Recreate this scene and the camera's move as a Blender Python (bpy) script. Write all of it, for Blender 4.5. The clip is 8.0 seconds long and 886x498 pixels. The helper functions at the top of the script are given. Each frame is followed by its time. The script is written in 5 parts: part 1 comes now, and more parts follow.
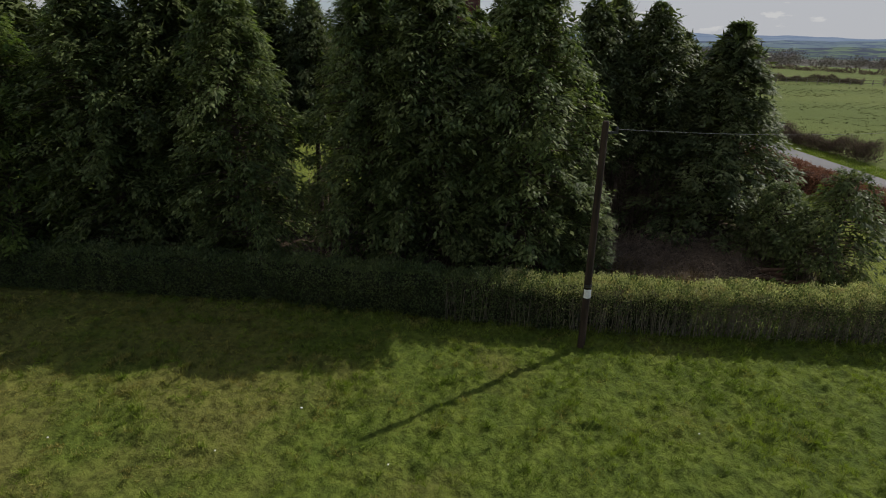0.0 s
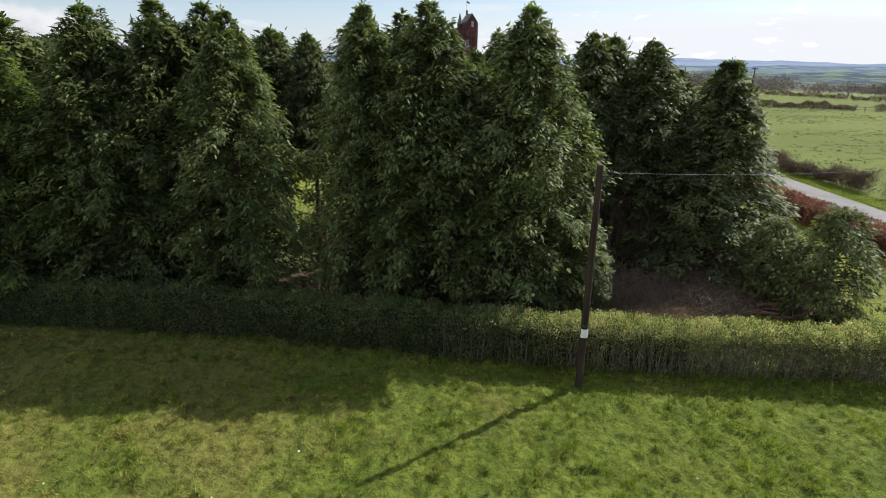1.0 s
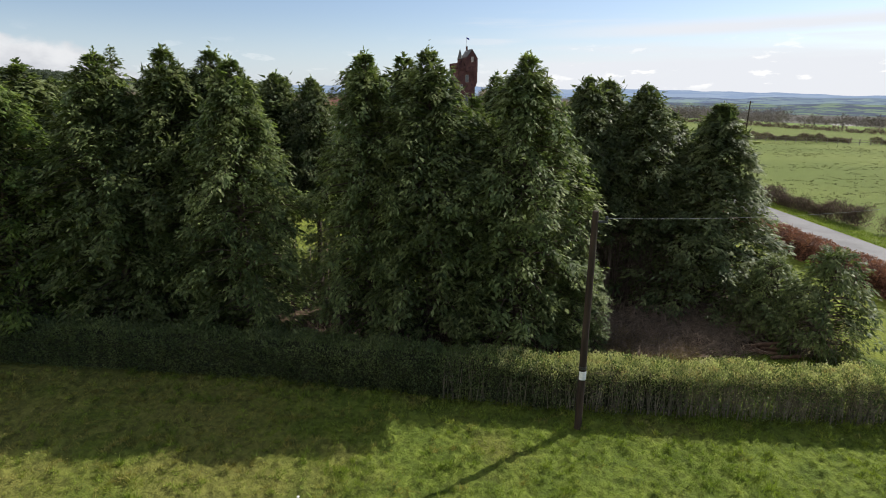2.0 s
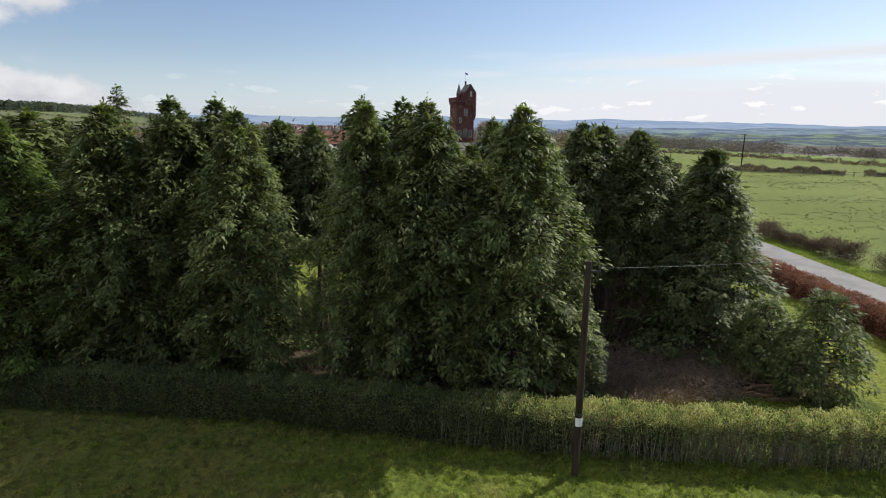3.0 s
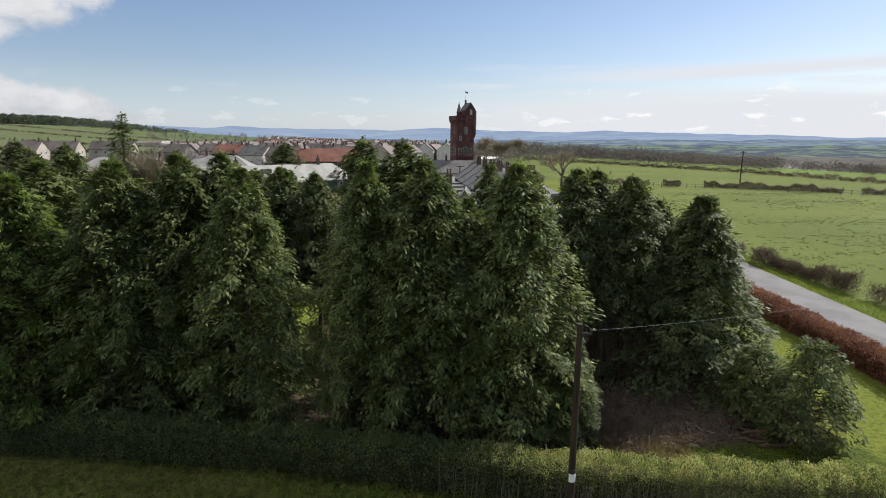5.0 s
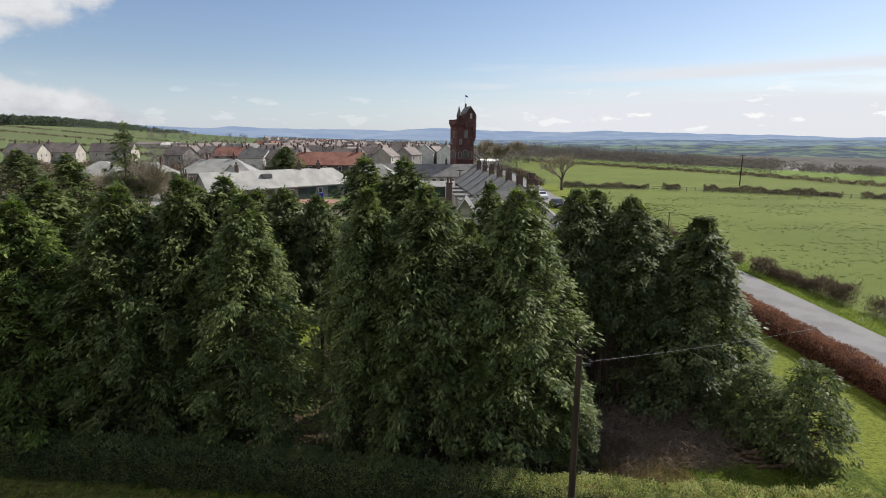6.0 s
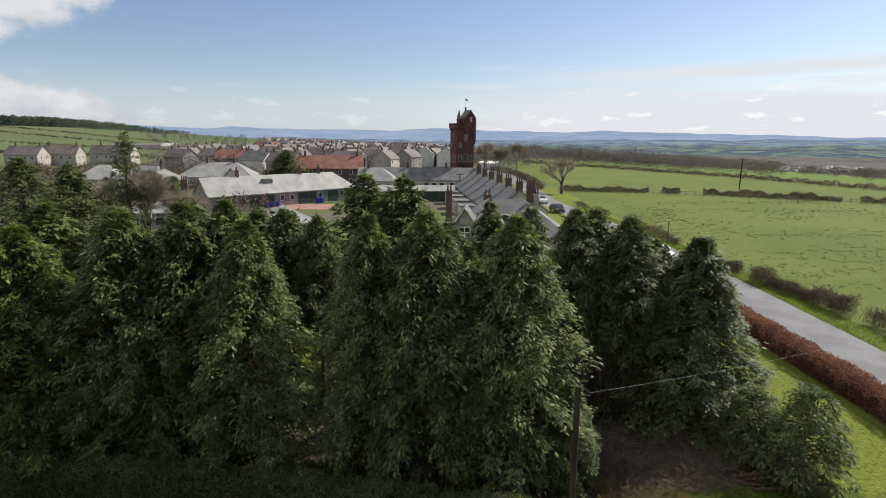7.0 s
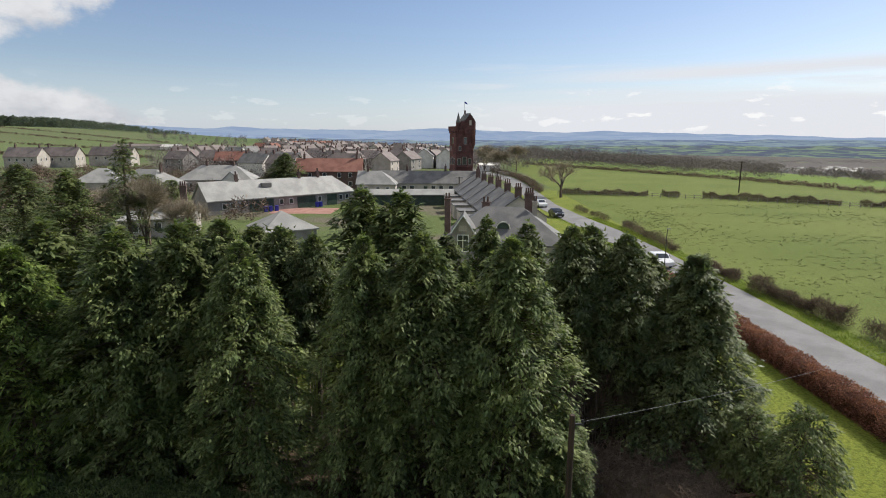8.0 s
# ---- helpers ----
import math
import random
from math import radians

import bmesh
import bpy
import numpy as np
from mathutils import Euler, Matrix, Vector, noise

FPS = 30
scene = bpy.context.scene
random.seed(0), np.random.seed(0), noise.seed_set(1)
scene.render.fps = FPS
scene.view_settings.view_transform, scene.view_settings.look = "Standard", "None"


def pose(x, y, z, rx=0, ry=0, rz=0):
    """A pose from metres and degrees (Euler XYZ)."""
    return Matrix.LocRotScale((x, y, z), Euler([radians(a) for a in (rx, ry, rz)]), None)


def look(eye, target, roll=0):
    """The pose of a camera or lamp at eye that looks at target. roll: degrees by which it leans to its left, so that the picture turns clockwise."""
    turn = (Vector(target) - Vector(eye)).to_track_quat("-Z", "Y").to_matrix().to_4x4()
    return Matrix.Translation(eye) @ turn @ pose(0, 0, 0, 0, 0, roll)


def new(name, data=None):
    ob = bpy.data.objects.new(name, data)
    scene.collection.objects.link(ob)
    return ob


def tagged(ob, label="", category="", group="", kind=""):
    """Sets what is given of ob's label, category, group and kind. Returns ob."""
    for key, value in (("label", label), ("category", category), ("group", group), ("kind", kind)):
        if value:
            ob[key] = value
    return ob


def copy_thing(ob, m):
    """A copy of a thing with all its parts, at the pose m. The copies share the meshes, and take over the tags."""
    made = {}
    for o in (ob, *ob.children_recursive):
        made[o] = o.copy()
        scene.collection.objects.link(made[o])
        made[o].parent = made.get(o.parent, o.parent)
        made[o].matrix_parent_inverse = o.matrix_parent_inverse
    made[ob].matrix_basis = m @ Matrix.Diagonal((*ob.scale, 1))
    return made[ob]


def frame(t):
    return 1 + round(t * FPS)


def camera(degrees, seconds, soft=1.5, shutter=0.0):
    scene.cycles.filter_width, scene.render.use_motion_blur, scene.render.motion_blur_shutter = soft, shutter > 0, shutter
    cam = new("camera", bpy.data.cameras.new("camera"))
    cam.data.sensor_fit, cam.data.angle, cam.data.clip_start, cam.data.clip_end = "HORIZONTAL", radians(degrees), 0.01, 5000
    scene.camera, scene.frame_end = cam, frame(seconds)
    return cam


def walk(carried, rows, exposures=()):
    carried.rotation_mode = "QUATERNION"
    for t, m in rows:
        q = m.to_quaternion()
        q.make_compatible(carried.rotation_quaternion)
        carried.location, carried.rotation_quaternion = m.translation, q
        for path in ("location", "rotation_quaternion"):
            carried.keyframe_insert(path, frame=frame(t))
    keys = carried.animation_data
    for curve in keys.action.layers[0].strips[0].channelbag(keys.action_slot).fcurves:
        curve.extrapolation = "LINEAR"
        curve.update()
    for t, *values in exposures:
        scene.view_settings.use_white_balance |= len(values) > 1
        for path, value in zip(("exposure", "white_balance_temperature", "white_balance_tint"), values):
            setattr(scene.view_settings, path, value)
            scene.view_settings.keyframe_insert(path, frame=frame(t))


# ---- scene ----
# ---- camera ----
cam = camera(77.5, 8.0, soft=1.0)
PATH = [
    (0, (0.103, -0.219, 8.427), (0.066, 1.648, 7.712), 0.5),
    (0.5, (0.108, -0.190, 8.701), (0.072, 1.687, 8.011), 0.5),
    (1, (0.122, -0.185, 8.957), (0.089, 1.709, 8.317), 0.5),
    (1.5, (0.138, -0.241, 9.163), (0.102, 1.67, 8.574), 0.5),
    (3, (0.219, -0.603, 10.057), (0.182, 1.348, 9.62), 0.4),
    (3.5, (0.252, -0.718, 10.373), (0.212, 1.241, 9.974), 0.35),
    (4, (0.253, -0.787, 10.749), (0.212, 1.173, 10.352), 0.3),
    (4.5, (0.298, -0.815, 11.171), (0.257, 1.145, 10.774), 0.3),
    (5, (0.340, -0.863, 11.619), (0.299, 1.097, 11.222), 0.3),
    (6.5, (0.288, -0.942, 13.053), (0.247, 1.018, 12.656), 0.25),
    (7, (0.297, -0.863, 13.506), (0.256, 1.097, 13.109), 0.25),
    (7.5, (0.358, -0.76, 13.902), (0.317, 1.20, 13.505), 0.25),
    (8, (0.462, -0.677, 14.306), (0.421, 1.283, 13.909), 0.25),
]
EXPOSURES = [(0.0, -0.60), (0.2, -0.23), (0.5, 0.24), (1.0, 0.37), (1.5, 0.32), (3.0, 0.22), (8.0, 0.15)]
walk(cam, [(t, look(eye, target, roll)) for t, eye, target, roll in PATH], EXPOSURES)

# ---- sun and sky ----
SUN_WAY = Vector((-5.8, -4.2, -6.5)).normalized()
sun_data = bpy.data.lights.new("sun", "SUN")
sun_data.energy, sun_data.angle, sun_data.color = 5.0, radians(0.6), (1.0, 0.95, 0.86)
sun = new("sun", sun_data)
sun.matrix_world = look((60, 45, 70), Vector((60, 45, 70)) + SUN_WAY)

world = bpy.data.worlds.new("sky")
scene.world = world
world.use_nodes = True


class Nodes:
    """Short hand for building a node tree."""

    def __init__(self, tree):
        self.tree = tree
        tree.nodes.clear()

    def node(self, kind, inputs=None, **attrs):
        n = self.tree.nodes.new(kind)
        for key, value in attrs.items():
            setattr(n, key, value)
        for key, value in (inputs or {}).items():
            self.feed(n.inputs[key], value)
        return n

    def feed(self, socket, value):
        if isinstance(value, bpy.types.NodeSocket):
            self.tree.links.new(value, socket)
        else:
            socket.default_value = value

    def math(self, op, a, b=0.0, clamp=False):
        n = self.node("ShaderNodeMath", {0: a, 1: b}, operation=op)
        n.use_clamp = clamp
        return n.outputs[0]

    def smooth(self, v, lo, hi):
        n = self.node("ShaderNodeMapRange", {0: v, 1: lo, 2: hi, 3: 0.0, 4: 1.0}, interpolation_type="SMOOTHSTEP")
        return n.outputs[0]

    def noise(self, vec, scale, detail=4.0, rough=0.55, out=0):
        n = self.node("ShaderNodeTexNoise", {"Vector": vec, "Scale": scale, "Detail": detail, "Roughness": rough})
        return n.outputs[out]

    def mix(self, fac, a, b, mode="MIX"):
        n = self.node("ShaderNodeMix", data_type="RGBA", blend_type=mode)
        self.feed(n.inputs[0], fac)
        self.feed(n.inputs[6], a)
        self.feed(n.inputs[7], b)
        return n.outputs[2]

    def scaled(self, vec, by):
        return self.node("ShaderNodeVectorMath", {0: vec, 1: by}, operation="MULTIPLY").outputs[0]


def rgb(r, g, b):
    return (r, g, b, 1.0)


def build_sky():
    n = Nodes(world.node_tree)
    sky = n.node("ShaderNodeTexSky", sky_type="NISHITA", sun_disc=False, sun_elevation=radians(42.2), sun_rotation=radians(54), altitude=150.0,
                 air_density=1.0, dust_density=0.6, ozone_density=1.0)
    way = n.node("ShaderNodeTexCoord").outputs["Generated"]
    x, y, z = n.node("ShaderNodeSeparateXYZ", {0: way}).outputs
    bearing = n.math("ARCTAN2", x, y)
    flat = n.node("ShaderNodeCombineXYZ", {0: bearing, 1: z, 2: n.smooth(y, -0.2, 0.0)}).outputs[0]
    puffs = n.noise(n.scaled(flat, (1.0, 1.6, 1.0)), 13.0, 7.0, 0.58)
    broad = n.noise(n.scaled(flat, (1.0, 1.5, 1.0)), 4.2, 3.0, 0.5)
    edge = n.math("ADD", n.math("MULTIPLY", n.math("SUBTRACT", puffs, 0.5), 0.13), n.math("MULTIPLY", n.math("SUBTRACT", broad, 0.5), 0.07))
    # heaped cloud overhead on the west side, its lower rim sloping down away from the view
    rim = n.math("ADD", n.math("MULTIPLY", bearing, 0.34), 0.358)
    overhead = n.smooth(n.math("ADD", n.math("SUBTRACT", n.math("SUBTRACT", z, rim), n.math("MULTIPLY", n.smooth(bearing, -0.56, -0.40), 0.35)), edge), -0.010, 0.026)
    # bank of heaps low in the west, its top falling towards the north
    crest = n.math("SUBTRACT", n.math("MULTIPLY", n.math("ADD", bearing, 0.47), -0.20), -0.032)
    bank = n.smooth(n.math("ADD", n.math("SUBTRACT", crest, z), n.math("MULTIPLY", edge, 0.55)), -0.006, 0.012)
    bank = n.math("MULTIPLY", bank, n.math("SUBTRACT", 1.0, n.smooth(bearing, -0.53, -0.45)))
    west = n.math("MAXIMUM", overhead, bank)
    # thin white veil in long streaks, thicker low in the east
    drawn = n.noise(n.scaled(flat, (1.5, 22.0, 1.0)), 1.7, 6.0, 0.55)
    slant = n.math("ADD", z, n.math("MULTIPLY", bearing, -0.012))
    upper = n.math("MULTIPLY", n.smooth(slant, 0.082, 0.094), n.math("SUBTRACT", 1.0, n.smooth(slant, 0.098, 0.116)))
    upper = n.math("MULTIPLY", n.math("MULTIPLY", upper, n.smooth(bearing, 0.02, 0.42)), n.smooth(drawn, 0.22, 0.46))
    lower = n.math("MULTIPLY", n.math("SUBTRACT", 1.0, n.smooth(n.math("ADD", z, n.math("MULTIPLY", n.math("SUBTRACT", drawn, 0.5), 0.085)), 0.042, 0.094)), n.smooth(bearing, -0.14, 0.24))
    wisps = n.math("MULTIPLY", n.math("MULTIPLY", n.smooth(drawn, 0.52, 0.66), n.smooth(bearing, -0.10, 0.12)), n.math("MULTIPLY", n.smooth(z, 0.05, 0.085), n.math("SUBTRACT", 1.0, n.smooth(z, 0.10, 0.15))))
    veil = n.math("MAXIMUM", n.math("MAXIMUM", n.math("MULTIPLY", upper, 0.95), n.math("MULTIPLY", lower, 0.95)), n.math("MULTIPLY", wisps, 0.55))
    haze = n.math("MULTIPLY", n.math("SUBTRACT", 1.0, n.smooth(z, 0.0, 0.13)), 0.55)
    # small bright heaps under the veil
    buds = n.noise(n.scaled(flat, (1.0, 3.0, 1.0)), 15.0, 6.0, 0.55)
    small = n.math("MULTIPLY", n.smooth(buds, 0.57, 0.64), n.math("MULTIPLY", n.smooth(z, 0.004, 0.02), n.math("SUBTRACT", 1.0, n.smooth(z, 0.055, 0.10))))
    small = n.math("MULTIPLY", small, n.math("ADD", 0.25, n.math("MULTIPLY", n.smooth(bearing, 0.02, 0.30), 0.75)))
    grey = n.noise(n.scaled(flat, (1.0, 1.6, 1.0)), 8.0, 5.0, 0.6)
    west_col = n.mix(n.smooth(grey, 0.32, 0.66), rgb(5.2, 5.4, 5.9), rgb(7.8, 7.9, 8.1))
    col = n.mix(haze, n.mix(1.0, sky.outputs[0], rgb(1.04, 1.04, 1.14), "MULTIPLY"), rgb(6.2, 7.3, 9.0))
    col = n.mix(veil, col, rgb(7.8, 8.0, 8.5))
    col = n.mix(n.math("MULTIPLY", small, 0.9), col, rgb(9.8, 9.8, 9.8))
    col = n.mix(west, col, west_col)
    back = n.node("ShaderNodeBackground", {"Color": col, "Strength": 0.089})
    out = n.node("ShaderNodeOutputWorld")
    n.tree.links.new(back.outputs[0], out.inputs[0])


build_sky()

# ---- materials ----
def surface(name, c1, c2, scale=2.0, fine=30.0, rough=0.8, bump=0.3, depth=0.02, spec=0.3, metal=0.0, vary=0.0, island=0.0, glow=0.0, stretch=(1, 1, 1),
            world_space=False, through_light=0.0, third=None, west=0.0):
    """A material of two noise scales between two or three colours. vary: by object, island: by loose piece."""
    m = bpy.data.materials.new(name)
    m.use_nodes = True
    n = Nodes(m.node_tree)
    if world_space:
        vec = n.node("ShaderNodeNewGeometry").outputs["Position"]
    else:
        vec = n.node("ShaderNodeTexCoord").outputs["Object"]
    vec = n.scaled(vec, stretch)
    coarse = n.noise(vec, scale, 5.0)
    small = n.noise(vec, fine, 3.0)
    col = n.mix(n.smooth(coarse, 0.36, 0.64), rgb(*c1), rgb(*c2))
    if third:
        patch = n.noise(vec, scale * 2.7, 4.0, 0.6)
        if west:
            patch = n.math("SUBTRACT", patch, n.math("MULTIPLY", n.node("ShaderNodeSeparateXYZ", {0: vec}).outputs[0], west))
        col = n.mix(n.smooth(patch, 0.50, 0.66), col, rgb(*third))
    value = n.math("ADD", 0.72, n.math("MULTIPLY", small, 0.56))
    if vary:
        rnd = n.node("ShaderNodeObjectInfo").outputs["Random"]
        value = n.math("MULTIPLY", value, n.math("ADD", 1.0 - vary, n.math("MULTIPLY", rnd, 2 * vary)))
    if island:
        rnd = n.node("ShaderNodeNewGeometry").outputs["Random Per Island"]
        value = n.math("MULTIPLY", value, n.math("ADD", 1.0 - island, n.math("MULTIPLY", rnd, 2 * island)))
    shade = n.node("ShaderNodeCombineColor", {0: value, 1: value, 2: value}).outputs[0]
    col = n.mix(1.0, col, shade, "MULTIPLY")
    p = n.node("ShaderNodeBsdfPrincipled", {"Base Color": col, "Roughness": rough, "Metallic": metal, "Specular IOR Level": spec})
    if bump:
        b = n.node("ShaderNodeBump", {"Strength": bump, "Distance": depth, "Height": n.math("ADD", small, coarse)})
        n.feed(p.inputs["Normal"], b.outputs[0])
    shader = p.outputs[0]
    if through_light:
        t = n.node("ShaderNodeBsdfTranslucent", {"Color": n.mix(1.0, col, rgb(1.3, 1.5, 0.7), "MULTIPLY")})
        mixed = n.node("ShaderNodeMixShader", {0: through_light})
        n.tree.links.new(p.outputs[0], mixed.inputs[1])
        n.tree.links.new(t.outputs[0], mixed.inputs[2])
        shader = mixed.outputs[0]
    if glow:
        p.inputs["Emission Strength"].default_value = glow
        n.feed(p.inputs["Emission Color"], col)
    out = n.node("ShaderNodeOutputMaterial")
    n.tree.links.new(shader, out.inputs[0])
    return m


M = {}
M["cypress"] = surface("cypress_foliage", (0.092, 0.124, 0.048), (0.186, 0.214, 0.084), 1.1, 5.0, 0.55, 0.0, spec=0.22, island=0.5, vary=0.12, through_light=0.36)
M["cypress_light"] = surface("light_cypress_foliage", (0.084, 0.126, 0.034), (0.182, 0.232, 0.060), 1.1, 5.0, 0.55, 0.0, spec=0.22, island=0.5, through_light=0.38)
M["cypress_dark"] = surface("dark_cypress_foliage", (0.092, 0.120, 0.056), (0.184, 0.206, 0.096), 1.1, 5.0, 0.55, 0.0, spec=0.22, island=0.5, vary=0.1, through_light=0.36)
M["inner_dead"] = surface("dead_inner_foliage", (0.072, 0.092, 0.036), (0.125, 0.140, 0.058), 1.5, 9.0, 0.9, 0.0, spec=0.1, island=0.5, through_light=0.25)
M["bark"] = surface("bark", (0.070, 0.050, 0.038), (0.13, 0.10, 0.075), 3.0, 25.0, 0.9, 0.8, stretch=(1, 1, 0.25))
M["twig"] = surface("dead_twigs", (0.15, 0.110, 0.080), (0.29, 0.22, 0.165), 2.0, 12.0, 0.9, 0.0, island=0.4)
M["bare"] = surface("bare_branches", (0.24, 0.20, 0.145), (0.34, 0.29, 0.21), 1.0, 12.0, 0.9, 0.0, island=0.3)
M["hedge_leaf"] = surface("hedge_leaf", (0.084, 0.114, 0.042), (0.142, 0.170, 0.064), 0.9, 8.0, 0.5, 0.0, spec=0.35, island=0.5, through_light=0.25, world_space=True)
M["sun_painted_tip"] = surface("sun_painted_tips", (0.30, 0.31, 0.16), (0.46, 0.44, 0.26), 1.3, 8.0, 0.5, 0.0, spec=0.35, island=0.35, through_light=0.35, world_space=True, third=(0.38, 0.29, 0.17))
M["stem"] = surface("hedge_stem", (0.17, 0.145, 0.108), (0.27, 0.23, 0.175), 3.0, 20.0, 0.9, 0.3, island=0.4)
# dark hedge insides: shade between the leaves put into the core colours
M["hedge_shade_core"] = surface("hedge_shade_core", (0.030, 0.036, 0.016), (0.055, 0.060, 0.028), 3.0, 25.0, 0.95, 1.0, 0.1)
M["beech"] = surface("russet_beech_leaf", (0.165, 0.066, 0.054), (0.27, 0.118, 0.090), 1.0, 8.0, 0.6, 0.0, spec=0.35, island=0.55, through_light=0.25, world_space=True)
M["beech_shade_core"] = surface("russet_beech_shade_core", (0.070, 0.030, 0.020), (0.12, 0.05, 0.03), 3.0, 22.0, 0.95, 1.0, 0.1)
M["thorn"] = surface("thorn_twigs", (0.11, 0.075, 0.058), (0.19, 0.14, 0.10), 0.6, 8.0, 0.9, 0.0, island=0.45, world_space=True)
M["thorn_green"] = surface("thorn_budding", (0.10, 0.105, 0.035), (0.15, 0.14, 0.05), 0.6, 8.0, 0.8, 0.0, island=0.4, world_space=True)
M["blade"] = surface("grass_blade", (0.135, 0.185, 0.027), (0.215, 0.260, 0.043), 0.45, 4.0, 0.6, 0.0, spec=0.25, island=0.4, through_light=0.3, world_space=True,
                     third=(0.270, 0.235, 0.075), west=0.007)
M["dry_blade"] = surface("dry_grass_blade", (0.17, 0.125, 0.075), (0.28, 0.21, 0.125), 0.9, 6.0, 0.8, 0.0, spec=0.15, island=0.4, through_light=0.25, world_space=True)
M["tussock"] = surface("field_tussock", (0.085, 0.098, 0.030), (0.125, 0.125, 0.042), 0.3, 4.0, 0.8, 0.0, island=0.4, world_space=True)
M["pole_wood"] = surface("creosoted_wood", (0.030, 0.020, 0.015), (0.060, 0.040, 0.028), 2.0, 40.0, 0.85, 0.6, 0.01, stretch=(3, 3, 0.3))
M["white_plate"] = surface("white_plate", (0.75, 0.75, 0.74), (0.85, 0.85, 0.84), 2.0, 30.0, 0.5, 0.05)
M["dark_metal"] = surface("dark_metal", (0.05, 0.05, 0.055), (0.09, 0.09, 0.09), 3.0, 30.0, 0.5, 0.1, metal=0.6)
M["wire"] = surface("grey_wire", (0.20, 0.20, 0.20), (0.28, 0.28, 0.28), 3.0, 30.0, 0.6, 0.0)
M["asphalt"] = surface("asphalt", (0.155, 0.150, 0.150), (0.205, 0.200, 0.200), 0.35, 12.0, 0.9, 0.3, 0.01, world_space=True)
M["stone_grey"] = surface("grey_harling", (0.22, 0.20, 0.185), (0.31, 0.285, 0.26), 0.6, 9.0, 0.95, 0.4, vary=0.1)
M["stone_white"] = surface("white_harling", (0.60, 0.57, 0.52), (0.74, 0.71, 0.66), 0.5, 9.0, 0.95, 0.3, vary=0.1)
M["stone_cream"] = surface("cream_harling", (0.40, 0.355, 0.31), (0.52, 0.47, 0.42), 0.5, 9.0, 0.95, 0.3, vary=0.15)
M["brick"] = surface("brown_brick", (0.105, 0.072, 0.062), (0.15, 0.102, 0.088), 1.0, 14.0, 0.95, 0.5, vary=0.15)
M["sandstone"] = surface("red_sandstone", (0.092, 0.042, 0.040), (0.140, 0.064, 0.058), 0.45, 4.0, 0.95, 0.6, 0.05, third=(0.07, 0.034, 0.034))
M["slate"] = surface("grey_slate", (0.105, 0.102, 0.098), (0.165, 0.158, 0.148), 0.5, 10.0, 0.65, 0.5, 0.03, spec=0.4, vary=0.12)
M["slate_pale"] = surface("pale_slate", (0.235, 0.23, 0.215), (0.325, 0.315, 0.29), 0.4, 10.0, 0.6, 0.5, 0.03, spec=0.4, vary=0.08)
M["tile_brown"] = surface("brown_tile", (0.150, 0.125, 0.115), (0.205, 0.17, 0.155), 0.5, 10.0, 0.8, 0.5, 0.03, vary=0.2)
M["tile_red"] = surface("red_tile", (0.19, 0.082, 0.060), (0.26, 0.12, 0.088), 0.5, 10.0, 0.8, 0.5, 0.03, vary=0.1)
M["pot"] = surface("clay_pot", (0.085, 0.055, 0.045), (0.13, 0.085, 0.07), 3.0, 20.0, 0.9, 0.2, vary=0.2)
M["glass"] = surface("window_glass", (0.03, 0.035, 0.04), (0.06, 0.065, 0.07), 1.0, 3.0, 0.08, 0.0, spec=0.8)
M["paint_white"] = surface("white_paint", (0.72, 0.72, 0.70), (0.82, 0.82, 0.80), 1.0, 9.0, 0.5, 0.05)
M["green_cladding"] = surface("green_cladding", (0.035, 0.055, 0.042), (0.06, 0.085, 0.065), 1.0, 12.0, 0.7, 0.2)
M["blue_plastic"] = surface("blue_plastic", (0.030, 0.035, 0.28), (0.045, 0.05, 0.36), 1.0, 9.0, 0.4, 0.05)
M["red_paving"] = surface("red_paving", (0.27, 0.14, 0.11), (0.36, 0.20, 0.16), 0.6, 9.0, 0.9, 0.3, world_space=True)
M["log_wood"] = surface("log_wood", (0.095, 0.055, 0.038), (0.19, 0.115, 0.08), 3.0, 20.0, 0.9, 0.5)
M["fence_wood"] = surface("fence_wood", (0.20, 0.17, 0.14), (0.30, 0.27, 0.23), 3.0, 20.0, 0.9, 0.4)
M["car_white"] = surface("white_car_paint", (0.70, 0.70, 0.70), (0.75, 0.75, 0.75), 0.5, 3.0, 0.25, 0.0, spec=0.6)
M["car_dark"] = surface("dark_car_paint", (0.025, 0.027, 0.035), (0.035, 0.037, 0.045), 0.5, 3.0, 0.25, 0.0, spec=0.6)
M["rubber"] = surface("rubber", (0.02, 0.02, 0.02), (0.035, 0.035, 0.035), 3.0, 20.0, 0.85, 0.1)
# bare woods and conifers greyed and lightened, distance haze mixed into both colours
M["hazed_wood_far"] = surface("far_woods", (0.145, 0.122, 0.118), (0.215, 0.182, 0.170), 0.01, 0.2, 0.95, 0.0, island=0.25, world_space=True)
M["hazed_conifer_far"] = surface("far_conifers", (0.070, 0.084, 0.072), (0.098, 0.112, 0.096), 0.01, 0.2, 0.95, 0.0, island=0.2, world_space=True, through_light=0.3)


